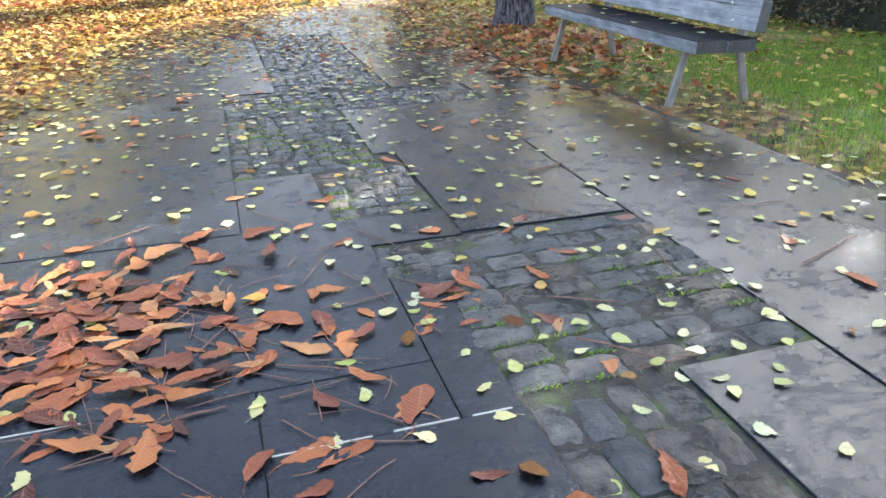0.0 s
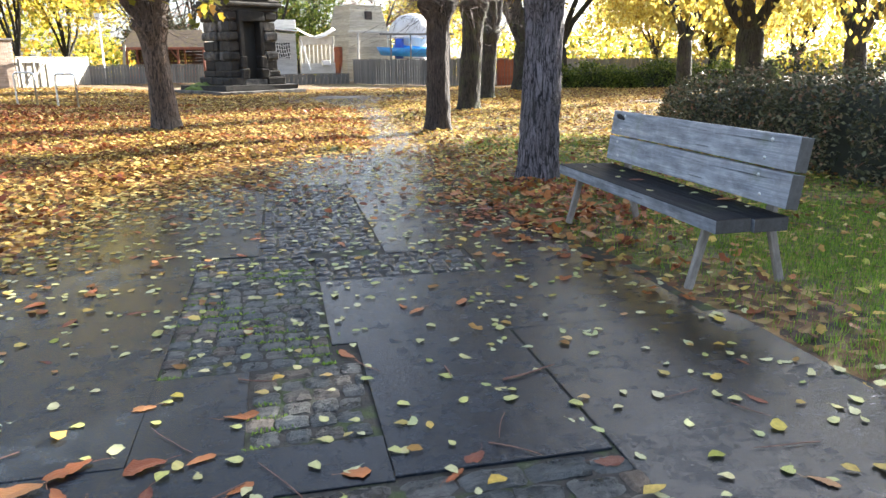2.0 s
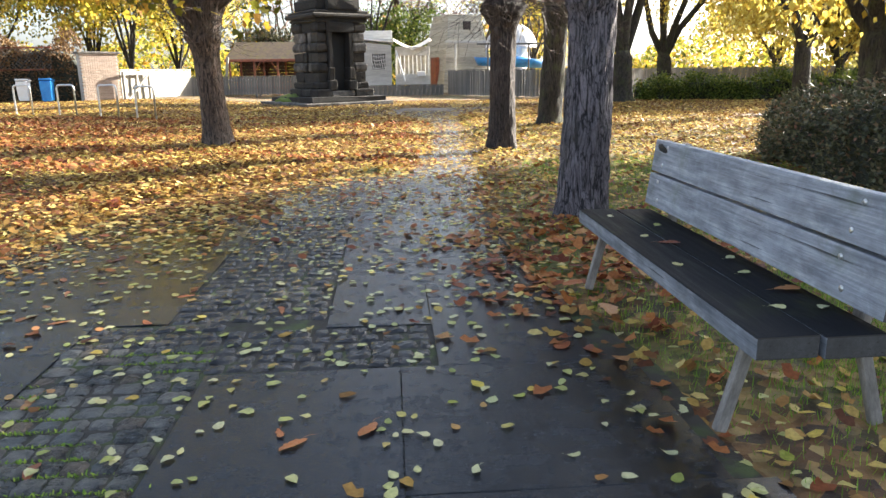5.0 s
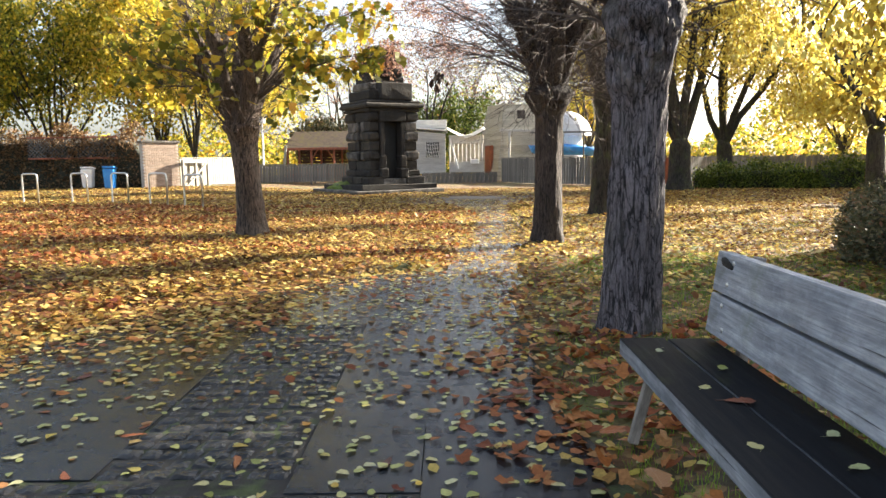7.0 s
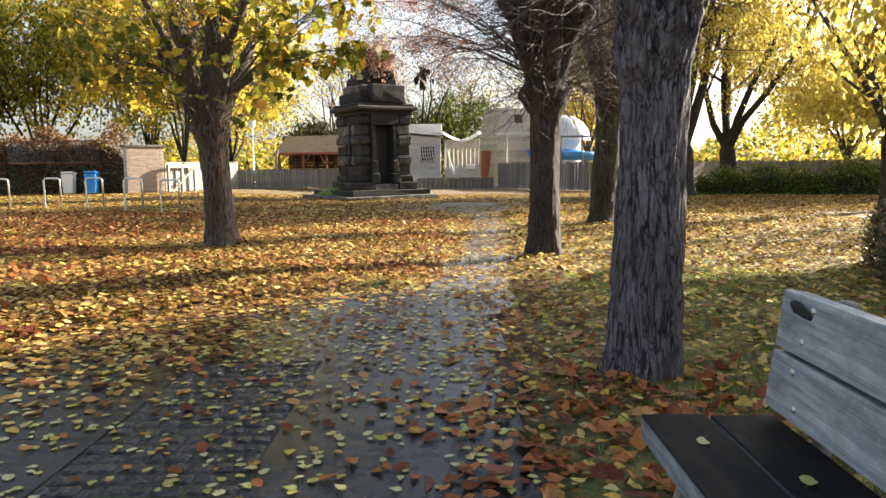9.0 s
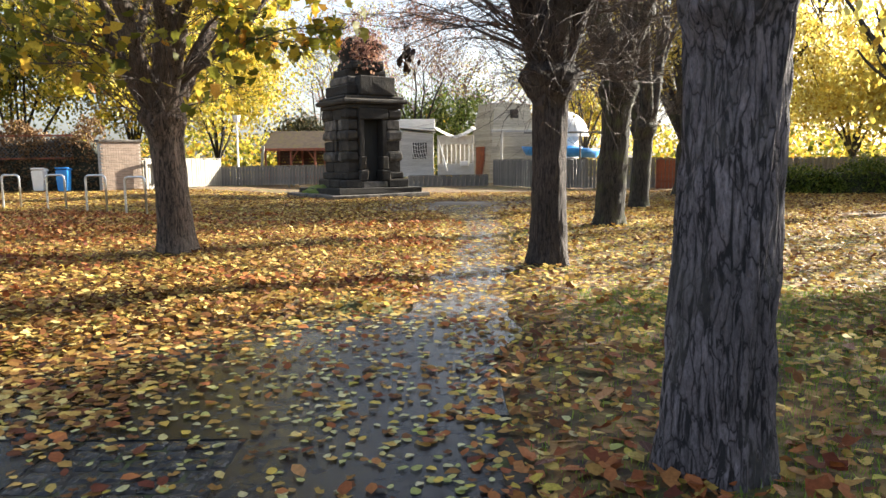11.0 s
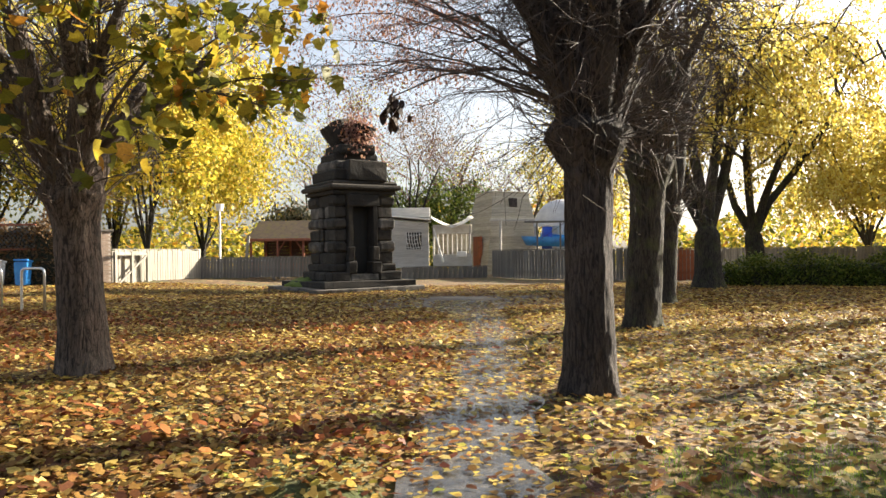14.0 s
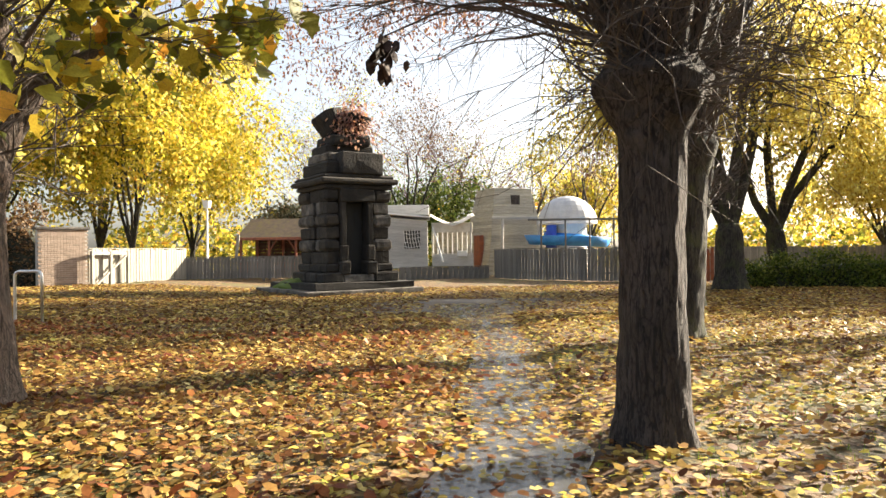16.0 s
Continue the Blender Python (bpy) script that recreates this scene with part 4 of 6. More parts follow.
# ---- monument ----
def build_monument():
    mon = empty("monument", pose(-1.49, 32.32, 0.03, 0, 0, 32), "soot-dark square sandstone shelter with a doorway on a stepped plinth", "monument")

    def blk(name, x0, x1, y0, y1, z0, z1, mat="stone", bev=0.018, jit=0.02, label=""):
        bm = box_bm(x0, x1, y0, y1, z0, z1, bev, 1, jit)
        bmesh.ops.subdivide_edges(bm, edges=bm.edges[:], cuts=2, use_grid_fill=True)
        for v in bm.verts:      # weathered faces and broken arrises
            v.co += noise.noise_vector(v.co * 2.3) * 0.022 + noise.noise_vector(v.co * 7.1) * 0.014
        return part(name, bm, M[mat], mon, label)

    mon.scale = (0.93, 0.93, 1.09)
    blk("plinth", -0.35, 4.1, -0.35, 5.0, 0, 0.16, "stone_pale", label="worn slab plinth")
    blk("step", 0.1, 3.95, 0.1, 4.6, 0.16, 0.36)
    o, s, t = 0.95, 2.4, 0.42      # body offset, side, wall thickness
    e = o + s
    # battered footing in two courses, with the doorway let through it
    d0, d1 = o + 0.66, o + 1.5
    for k, (z0, z1) in enumerate(((0.36, 0.66), (0.66, 0.92))):
        w = 0.3 - 0.16 * k
        blk("base_course", o - w, o + 1.3, o + 0.35, o + 1.35, z0, z1, bev=0.05)
        blk("base_course", o - w, o + 1.3, o + 1.37, e + w, z0, z1, bev=0.05)
        blk("base_course", o - w, d0 - 0.18, o - w, o + 0.34, z0, z1, bev=0.05)
        blk("base_course", d1 + 0.2, e + w, o - w, o + 0.34, z0, z1, bev=0.05)
        blk("base_course", o + 1.31, e + w, o + 0.35, e + w, z0, z1, bev=0.05)
    blk("door_step", d0 - 0.16, d1 + 0.18, o - 0.3, o + 0.34, 0.36, 0.58, "stone_pale", bev=0.03)
    # rusticated walls: swelling quoins and bands, proud turn by turn
    courses = [(0.92, 1.3), (1.3, 1.68), (1.68, 2.06), (2.06, 2.44), (2.44, 2.82), (2.82, 3.2)]
    for i, (a, b) in enumerate(courses):
        out = 0.13 if i % 2 else 0.03
        bev = 0.09 if i % 2 else 0.03
        pale = "stone_pale" if i in (1, 3, 4) else "stone"
        a, b = a + 0.008, b - 0.008
        blk("stone_block", o - out, o + t, o - out, o + 0.62, a, b, "stone", bev)
        blk("stone_block", o - out, o + t, o + 1.55, e + out, a, b, pale, bev)
        if i in (0, 5):
            blk("stone_block", o, o + t, o + 0.64, o + 1.53, a, b)
        else:      # either side of the slit window
            blk("stone_block", o - out * 0.6, o + t, o + 0.64, o + 0.98, a, b, pale, bev * 0.7)
            blk("stone_block", o - out * 0.6, o + t, o + 1.2, o + 1.53, a, b, pale, bev * 0.7)
        blk("stone_block", o + t, e + out, e - t, e + out, a, b, "stone", bev)
        blk("stone_block", e - t, e + out, o + t + 0.02, e - t - 0.02, a, b, "stone", bev)
        blk("stone_block", d1 + 0.3, e + out, o - out, o + t, a, b, pale, bev)
        blk("stone_block", o + 0.45, d0 - 0.02, o + 0.06, o + t, a, b)
        blk("stone_block", d1 + 0.02, d1 + 0.29, o + 0.06, o + t, a, b)
    # flaring door jambs, lintel, and near-black panels for the shade in doorway and slit
    for x0, x1 in ((d0 - 0.2, d0), (d1, d1 + 0.22)):
        blk("door_jamb", x0, x1, o - 0.17, o + 0.3, 1.5, 2.82, bev=0.025)
        blk("door_jamb", x0 - 0.05, x1 + 0.05, o - 0.24, o + 0.3, 1.0, 1.5, bev=0.05)
        blk("door_jamb", x0 - 0.1, x1 + 0.1, o - 0.34, o + 0.3, 0.58, 1.0, bev=0.05)
    blk("lintel", d0 - 0.26, d1 + 0.28, o - 0.22, o + 0.2, 2.82, 3.2, bev=0.03)
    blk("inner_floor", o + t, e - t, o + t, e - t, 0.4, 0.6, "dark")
    blk("door_leaf", d0 + 0.01, d1 - 0.01, o + 0.3, o + 0.36, 0.6, 2.82, "dark", label="near-black panel for the shade in the doorway")
    blk("window_slit", o + 0.16, o + 0.22, o + 0.98, o + 1.2, 1.3, 2.82, "dark", label="slit window filled with near-black for its shade")
    # cornice with its hood, and the tiers above it
    blk("cornice", o - 0.14, e + 0.14, o - 0.14, e + 0.14, 3.2, 3.36, bev=0.04)
    blk("cornice", o - 0.33, e + 0.33, o - 0.33, e + 0.33, 3.36, 3.54, bev=0.06)
    blk("cornice", o - 0.2, e + 0.2, o - 0.2, e + 0.2, 3.54, 3.66, bev=0.05)
    blk("parapet", o + 0.02, o + 0.7, o + 0.02, e - 0.02, 3.66, 4.06, bev=0.05)
    blk("parapet", o + 0.5, e - 0.28, o - 0.24, o + 0.6, 3.66, 4.34, bev=0.03, label="plain stone tablet over the doorway")
    blk("parapet", o + 0.72, e - 0.02, o + 0.62, e - 0.02, 3.66, 4.1, bev=0.05)
    blk("tier", o + 0.16, o + 1.1, o + 0.3, e - 0.2, 4.06, 4.36, "stone_pale", bev=0.06)
    blk("tier", o + 0.3, e - 0.2, o + 0.64, e - 0.3, 4.2, 4.66, bev=0.07)
    blk("tier", o + 0.42, e - 0.42, o + 0.42, e - 0.42, 4.6, 4.95, bev=0.07)
    # the broken crown: a leaning corner volute and two stumps
    for x, y, r, h, tip, lean in ((o + 0.72, o + 1.35, 0.5, 0.8, 1.25, -20), (o + 1.55, o + 0.9, 0.48, 0.78, 1.15, 10), (o + 1.3, o + 1.5, 0.55, 0.7, 1.0, 2)):
        bm = bmesh.new()
        bmesh.ops.create_cone(bm, cap_ends=True, segments=10, radius1=r * 0.62, radius2=r * tip, depth=h)
        bmesh.ops.bevel(bm, geom=bm.edges[:], offset=0.04, segments=2, affect="EDGES")
        bmesh.ops.subdivide_edges(bm, edges=bm.edges[:], cuts=1, use_grid_fill=True)
        for v in bm.verts:
            v.co += noise.noise_vector(v.co * 2.6) * 0.1 + noise.noise_vector(v.co * 8) * 0.03
        part("crown_block", bm, M["stone"], mon, "", pose(x, y, 4.95 + h / 2 - 0.08, lean, lean * 0.6, 20))
    # creeper over the top
    r = np.random.default_rng(9)
    n = 1500
    u = r.uniform(0, 6.28, n)
    rad = 0.2 + np.abs(r.normal(0, 0.34, n))
    m = Matrix.Translation(mon.location) @ Matrix.Rotation(radians(32), 4, "Z")
    c = m @ Vector(((o + 1.4) * 0.93, (o + 0.95) * 0.93, 5.5))
    pos = np.stack([rad * np.cos(u), rad * np.sin(u), 0.75 - 0.9 * rad + r.normal(0, 0.3, n)], -1)
    cre = lone("creeper", [], [], M["leaf_pink"])
    cre.data = leaves_mesh("creeper", LEAF, pos, u, r.normal(-0.7, 0.5, n), r.normal(0, 0.6, n), r.uniform(0.08, 0.17, n), M["leaf_pink"])
    cre.location = c
    tagged(cre, "russet creeper hanging over the stone shelter's top", "creeper", kind="stuff")
    # grassy moss heaped against the plinth
    bm = bmesh.new()
    bmesh.ops.create_icosphere(bm, subdivisions=4, radius=1.0, matrix=Matrix.Diagonal((0.5, 1.2, 0.26, 1)))
    for v in bm.verts:
        v.co += noise.noise_vector(v.co * 2.5) * 0.16
    part("mossy_mound", bm, M["moss"], mon, "green mossy mound", pose(o - 0.55, o + 2.2, 0.15), True)


build_monument()


# ---- fences ----
def fence(label, points, height, board, mat, top_rail=True, gap=0.012, group="wooden fences"):
    """A board fence along a run of points; every board is its own piece."""
    f = empty("fence", pose(points[0][0], points[0][1], float(ground_z(*points[0]))), label, "fence", group)
    o = Vector((points[0][0], points[0][1], 0))
    meshes = []
    for k in range(3):
        bm = box_bm(-board / 2 + gap / 2, board / 2 - gap / 2, -0.012, 0.012, 0.02, height * (1 + 0.012 * (k - 1)), 0.004, 1, 0.004)
        me = bpy.data.meshes.new("board")
        bm.to_mesh(me)
        bm.free()
        me.materials.append(mat)
        meshes.append(me)
    for (ax, ay), (bx, by) in zip(points, points[1:]):
        L, ang = math.hypot(bx - ax, by - ay), math.degrees(math.atan2(by - ay, bx - ax))
        run = pose(ax - o.x, ay - o.y, 0, 0, 0, ang)
        n = int(L / board)
        for i in range(n):
            child("board", random.choice(meshes), f, "", run @ pose((i + 0.5) * L / n, random.uniform(-0.004, 0.004), random.uniform(-0.02, 0.02), 0, random.uniform(-0.6, 0.6), 0))
        for z in (height * 0.25, height * 0.8):
            part("rail", box_bm(0, L, 0.014, 0.06, z - 0.04, z + 0.04, 0.004), mat, f, "", run)
        if top_rail:
            part("cap_rail", box_bm(0, L, -0.03, 0.05, height * 1.013, height * 1.013 + 0.03, 0.005), mat, f, "", run)
        for i in range(int(L / 1.8) + 1):
            part("post", box_bm(-0.05, 0.05, 0.06, 0.16, 0, height, 0.006), mat, f, "", run @ pose(min(i * 1.8, L - 0.06), 0, 0))
    return f


fence("grey board fence behind the lawn", [(-8.9, 42.4), (-3.2, 42.8)], 0.98, 0.15, M["fence_grey"])
fence("tall pale board fence catching the sun", [(-10.75, 37.2), (-8.9, 42.4)], 1.35, 0.16, M["fence_pale"])
fence("curved grey board fence round the playground", [(5.3, 46.2), (6.1, 43.6), (9.3, 40.2), (13.2, 39.6)], 1.42, 0.17, M["fence_grey"])
fence("brown board fence behind the shrubs", [(13.2, 39.6), (22, 48), (34, 50)], 1.35, 0.2, M["fence_grey"])
fence("red-brown timber panel at the end of the playground fence", [(12.5, 39.2), (13.7, 39.2)], 1.36, 0.15, M["timber_red"])
fence("low dark board wall under the grey hut", [(0.6, 45.0), (5.0, 45.8)], 0.62, 0.25, M["fence_grey"])


# ---- playground buildings ----
def clad(parent, corners_low, corners_high, rows, mat, name="board"):
    """Horizontal cladding boards between two edges, each board a slightly proud piece."""
    a0, b0 = (Vector(c) for c in corners_low)
    a1, b1 = (Vector(c) for c in corners_high)
    nrm = (b0 - a0).cross(a1 - a0).normalized()
    for i in range(rows):
        f0, f1 = i / rows, (i + 0.96) / rows
        q = [a0.lerp(a1, f0), b0.lerp(b1, f0), b0.lerp(b1, f1), a0.lerp(a1, f1)]
        V = [p + nrm * 0.03 for p in q[:2]] + [p + nrm * 0.015 for p in q[2:]] + [p - nrm * 0.01 for p in q]
        child(name, mesh_of(name, V, [(0, 1, 2, 3), (7, 6, 5, 4), (0, 4, 5, 1), (1, 5, 6, 2), (2, 6, 7, 3), (3, 7, 4, 0)], mat), parent)


def build_tower():
    tw = empty("play_tower", pose(6.5, 53.5, 0.05), "tapering weathered timber play tower with a small window", "tower")
    w0, w1, h = 2.1, 1.2, 5.0
    lo = [(-w0, -w0, 0), (w0, -w0, 0), (w0, w0, 0), (-w0, w0, 0)]
    hi = [(-w1, -w1, h), (w1, -w1, h), (w1, w1, h), (-w1, w1, h)]
    V = [Vector(c) * 0.99 for c in lo] + [Vector(c) * 0.99 for c in hi]
    child("frame", mesh_of("frame", V, [(0, 1, 5, 4), (1, 2, 6, 5), (2, 3, 7, 6), (3, 0, 4, 7), (4, 5, 6, 7)], M["timber_olive"]), tw)
    for i in range(4):
        clad(tw, (lo[i], lo[(i + 1) % 4]), (hi[i], hi[(i + 1) % 4]), 24, M["timber_olive"])
    part("window", box_bm(-0.2, 0.35, -1.42, -1.2, 4.1, 4.65, 0.01), M["bark_dark"], tw, "small dark shuttered window")
    part("roof_cap", box_bm(-1.26, 1.26, -1.26, 1.26, 5.0, 5.07, 0.01), M["timber_olive"], tw)
    part("door", box_bm(-2.12, -1.85, -1.0, -0.2, 0.3, 2.3, 0.02), M["timber_red"], tw, "red door")
    for x in (-0.95, 0.95):
        part("post", cyl_bm((x * 1.45, -2.35, 0), (x * 1.2, -2.05, 3.3), 0.08), M["timber_pale"], tw)
    part("beam", box_bm(-1.9, 2.3, -2.15, -2.0, 3.2, 3.34, 0.01), M["timber_pale"], tw)
    tw.rotation_euler.z = radians(22)


def build_hut():
    hut = empty("play_hut", pose(-1.0, 46.6, 0.3), "pale grey boarded play hut with a netted window", "hut")
    lo = [(-0.6, 0, 0.3), (2.9, 0, 0.3), (2.9, 2.5, 0.3), (-0.6, 2.5, 0.3)]
    hi = [(-0.6, 0, 3.05), (2.9, 0, 2.7), (2.9, 2.5, 2.75), (-0.6, 2.5, 3.1)]
    child("frame", mesh_of("frame", [Vector(c) for c in lo + hi], [(0, 1, 5, 4), (1, 2, 6, 5), (2, 3, 7, 6), (3, 0, 4, 7), (4, 5, 6, 7)], M["timber_pale"]), hut)
    for i in range(4):
        clad(hut, (lo[i], lo[(i + 1) % 4]), (hi[i], hi[(i + 1) % 4]), 13, M["timber_pale"])
    # near-black box stands for the shade inside the window
    win = part("window", box_bm(1.75, 2.55, -0.06, 0.05, 1.3, 2.2, 0.01), M["dark"], hut, "window opening filled with near-black for its shade")
    for i in range(6):
        V, F = [], []
        tube(V, F, [Vector((1.85 + 0.14 * i, -0.08, 1.3)), Vector((1.75 + 0.14 * i, -0.09, 1.75)), Vector((1.72 + 0.14 * i, -0.08, 2.2))], [0.018] * 3, 5)
        child("rope", mesh_of("rope", V, F, M["white"]), win, "white rope net")
    V, F = [], []
    for i in range(4):
        tube(V, F, [Vector((1.75, -0.1, 1.4 + 0.22 * i)), Vector((2.1, -0.11, 1.34 + 0.22 * i)), Vector((2.55, -0.1, 1.42 + 0.22 * i))], [0.015] * 3, 5)
    child("rope", mesh_of("rope", V, F, M["white"]), win, "white rope net")
    part("roof", box_bm(-1.0, 3.05, -0.25, 2.7, 0, 0.08, 0.02), M["white"], hut, "white roof edge", pose(0, 0, 3.12, 0, 5.5, 0))
    part("upper_block", box_bm(0.2, 3.0, 1.2, 2.6, 3.05, 3.6, 0.02), M["timber_pale"], hut)


def build_porch():
    po = empty("play_porch", pose(1.95, 46.8, 0.3), "canvas-roofed timber porch with a barred front", "porch")
    V, F = [], []
    n = 10
    for j in range(n + 1):
        for i in range(n + 1):
            u, v = i / n, j / n
            V.append((0.1 + 2.3 * u, -0.3 + 2.6 * v, 2.95 - 0.55 * math.sin(math.pi * u) * 0.5 - 0.25 * (1 - v) + 0.25 * abs(2 * u - 1)))
    for j in range(n):
        for i in range(n):
            F.append((j * 11 + i, j * 11 + i + 1, (j + 1) * 11 + i + 1, (j + 1) * 11 + i))
    roof = child("canopy", mesh_of("canopy", V, F, M["canvas"], True), po, "sagging cream canvas roof")
    roof.modifiers.new("thick", "SOLIDIFY").thickness = 0.02
    for x in (0.25, 2.2):
        part("post", cyl_bm((x, 0, 0), (x, 0, 2.6), 0.05), M["timber_pale"], po)
    part("sill", box_bm(0.2, 2.3, -0.05, 0.05, 0.35, 1.0, 0.01), M["timber_pale"], po)
    part("back_wall", box_bm(0.2, 2.3, 1.6, 1.7, 0.3, 2.5, 0.01), M["timber_olive"], po)
    part("valance", box_bm(0.2, 2.3, -0.04, 0.04, 2.1, 2.6, 0.01), M["canvas"], po, "orange-tinged canvas valance")
    for i in range(7):
        part("bar", cyl_bm((0.5 + 0.25 * i, 0, 1.0), (0.5 + 0.25 * i, 0, 2.1), 0.025, seg=8), M["white"], po)
    part("brace", cyl_bm((0.25, -0.1, 2.4), (0.75, -0.5, 0.6), 0.05, seg=8), M["white"], po)
    part("chest", box_bm(1.5, 2.0, -0.35, -0.05, 0.85, 1.15, 0.03), M["white"], po, "white box")


def build_dome():
    d = empty("play_dome", pose(9.9, 51.0, 0.05), "grey domed play drum with blue slides behind the fence", "playhouse")
    bm = bmesh.new()
    bmesh.ops.create_uvsphere(bm, u_segments=28, v_segments=14, radius=1.7)
    bmesh.ops.delete(bm, geom=[v for v in bm.verts if v.co.z < -0.02], context="VERTS")
    part("dome", bm, M["concrete"], d, "grey panelled dome", pose(0, 0, 2.85, 0, 0, 0) @ Matrix.Diagonal((1, 1, 0.95, 1)))
    part("drum", cyl_bm((0, 0, 0), (0, 0, 2.85), 1.1, 1.1, 28), M["white"], d)
    part("tube_slide", cyl_bm((-1.15, -1.3, 1.5), (-1.1, -1.2, 2.75), 0.3, 0.3, 16), M["blue_deep"], d, "deep blue tube", None, True)
    V, F = [], []
    for i in range(15):
        a = math.pi * (0.9 + 0.95 * i / 14)
        for k, (rr, z) in enumerate(((1.35, 2.45), (1.4, 1.95), (2.2, 1.8), (2.45, 2.3))):
            V.append((math.cos(a) * rr, math.sin(a) * rr - 0.2, z - 0.02 * i))
    for i in range(14):
        for k in range(3):
            F.append((i * 4 + k, i * 4 + k + 1, i * 4 + 5 + k, i * 4 + 4 + k))
    sl = child("slide", mesh_of("slide", V, F, M["blue"], True), d, "bright blue curved slide")
    sl.modifiers.new("thick", "SOLIDIFY").thickness = 0.05
    for x in (-1.9, -0.6, 0.7, 2.0):
        part("post", cyl_bm((x, -2.7, 0), (x, -2.7, 3.0), 0.05, seg=8), M["fence_grey"], d)
    part("beam", box_bm(-2.6, 2.3, -2.76, -2.64, 2.95, 3.06, 0.01), M["fence_grey"], d)


def build_pavilion():
    p = empty("pavilion", pose(-5.9, 50.5, 0.05), "open red timber pavilion with a mossy shingled roof", "pavilion")
    V = [(-3.4, -2, 2.25), (3.4, -2, 2.25), (3.4, 2, 2.25), (-3.4, 2, 2.25), (-2.9, 0, 3.35), (2.9, 0, 3.35)]
    ob = child("roof", mesh_of("roof", [Vector(v) for v in V], [(0, 1, 5, 4), (2, 3, 4, 5), (3, 0, 4), (1, 2, 5)], M["shingle"]), p)
    ob.modifiers.new("thick", "SOLIDIFY").thickness = 0.08
    part("fascia", box_bm(-3.45, 3.45, -2.05, -1.98, 2.1, 2.26, 0.01), M["timber_red"], p)
    for x in (-3.1, -1.0, 1.0, 3.1):
        for y in (-1.8, 1.8):
            part("post", box_bm(x - 0.08, x + 0.08, y - 0.08, y + 0.08, 0, 2.2, 0.01), M["timber_red"], p)
    part("brace", cyl_bm((-1.0, -1.8, 1.5), (-0.4, -1.8, 2.15), 0.05, seg=8), M["timber_red"], p)
    part("brace", cyl_bm((1.0, -1.8, 1.5), (0.4, -1.8, 2.15), 0.05, seg=8), M["timber_red"], p)
    for i in range(4):
        part("railing_board", box_bm(-3.1, 3.1, -1.75, -1.7, 0.3 + 0.2 * i, 0.46 + 0.2 * i, 0.005), M["timber_red"], p)
    # Back boards added, their colour dark for the shaded inside.
    for i in range(11):
        part("wall_board", box_bm(-3.3, 3.3, 1.86, 1.9, 0.05 + 0.2 * i, 0.235 + 0.2 * i, 0.005), M["timber_shaded"], p, "back board added and coloured dark for the shade inside")
    p.scale.x = 0.72
    part("ladder", box_bm(-3.5, -3.3, -2.4, -2.3, 0, 1.9, 0.01), M["fence_pale"], p, "pale wooden ladder", pose(0, 0, 0, 0, 9, 0))


build_tower(), build_hut(), build_porch(), build_dome(), build_pavilion()


# ---- brick pier, gate, bicycle stands, bins, pole ----
def build_pier():
    w = empty("brick_pier", pose(-12.0, 36.0, 0.2, 0, 0, 42), "short pale brick wall with a stone coping", "wall")
    part("core", box_bm(0.03, 1.67, 0.03, 0.47, 0, 2.2), M["mortar"], w)
    bm = box_bm(0, 0.205, 0, 0.098, 0, 0.065, 0.004)
    me = bpy.data.meshes.new("brick")
    bm.to_mesh(me)
    bm.free()
    me.materials.append(M["brick"])
    for row in range(29):
        for i in range(8):
            off = 0.105 if row % 2 else 0.0
            if i * 0.213 + off < 1.52:
                child("brick", me, w, "", pose(i * 0.213 + off, 0, 0.02 + row * 0.075))
    part("coping", box_bm(-0.06, 1.76, -0.06, 0.56, 2.2, 2.3, 0.015), M["stone_pale"], w, "pale stone coping")


def build_gate():
    g = empty("ramp_gate", pose(-10.25, 37.9, 0.1, 0, 0, 70), "pale timber gate with a diagonal brace", "gate")
    for x in (-0.9, 0.0, 0.9):
        part("post", box_bm(x - 0.06, x + 0.06, -0.06, 0.06, 0, 1.5, 0.008), M["fence_pale"], g)
    part("rail", box_bm(-0.9, 0.9, -0.04, 0.04, 1.35, 1.47, 0.006), M["fence_pale"], g)
    part("brace", cyl_bm((-0.85, 0, 0.1), (0.85, 0, 1.35), 0.05, seg=8), M["fence_pale"], g)


def build_hoops():
    V, F = [], []
    pts = [Vector((-0.28, 0, -0.05)), Vector((-0.28, 0, 0.86))]
    pts += [Vector((-0.28 + 0.1 * (1 - math.cos(a)), 0, 0.86 + 0.1 * math.sin(a))) for a in (0.4, 0.8, 1.2, 1.57)]
    pts += [Vector((-p.x, 0, p.z)) for p in reversed(pts)]
    tube(V, F, pts, [0.028] * len(pts), 12)
    first = None
    for x, y, a in ((-11.62, 26.24, -10), (-9.82, 25.89, -10), (-8.23, 25.29, -10), (-6.46, 23.9, -10), (-5.26, 23.44, -10)):
        m = pose(x, y, float(ground_z(x, y)), 0, 0, a)
        if first is None:
            first = empty("bicycle_stand", m, "galvanised steel hoop bicycle stand", "bicycle stand", "row of bicycle stands")
            hoop = child("hoop", mesh_of("hoop", V, F, M["steel"], True), first)
            for s in (-0.28, 0.28):
                part("foot_plate", cyl_bm((s, 0, 0), (s, 0, 0.012), 0.07), M["steel"], hoop)
        else:
            copy_thing(first, m)


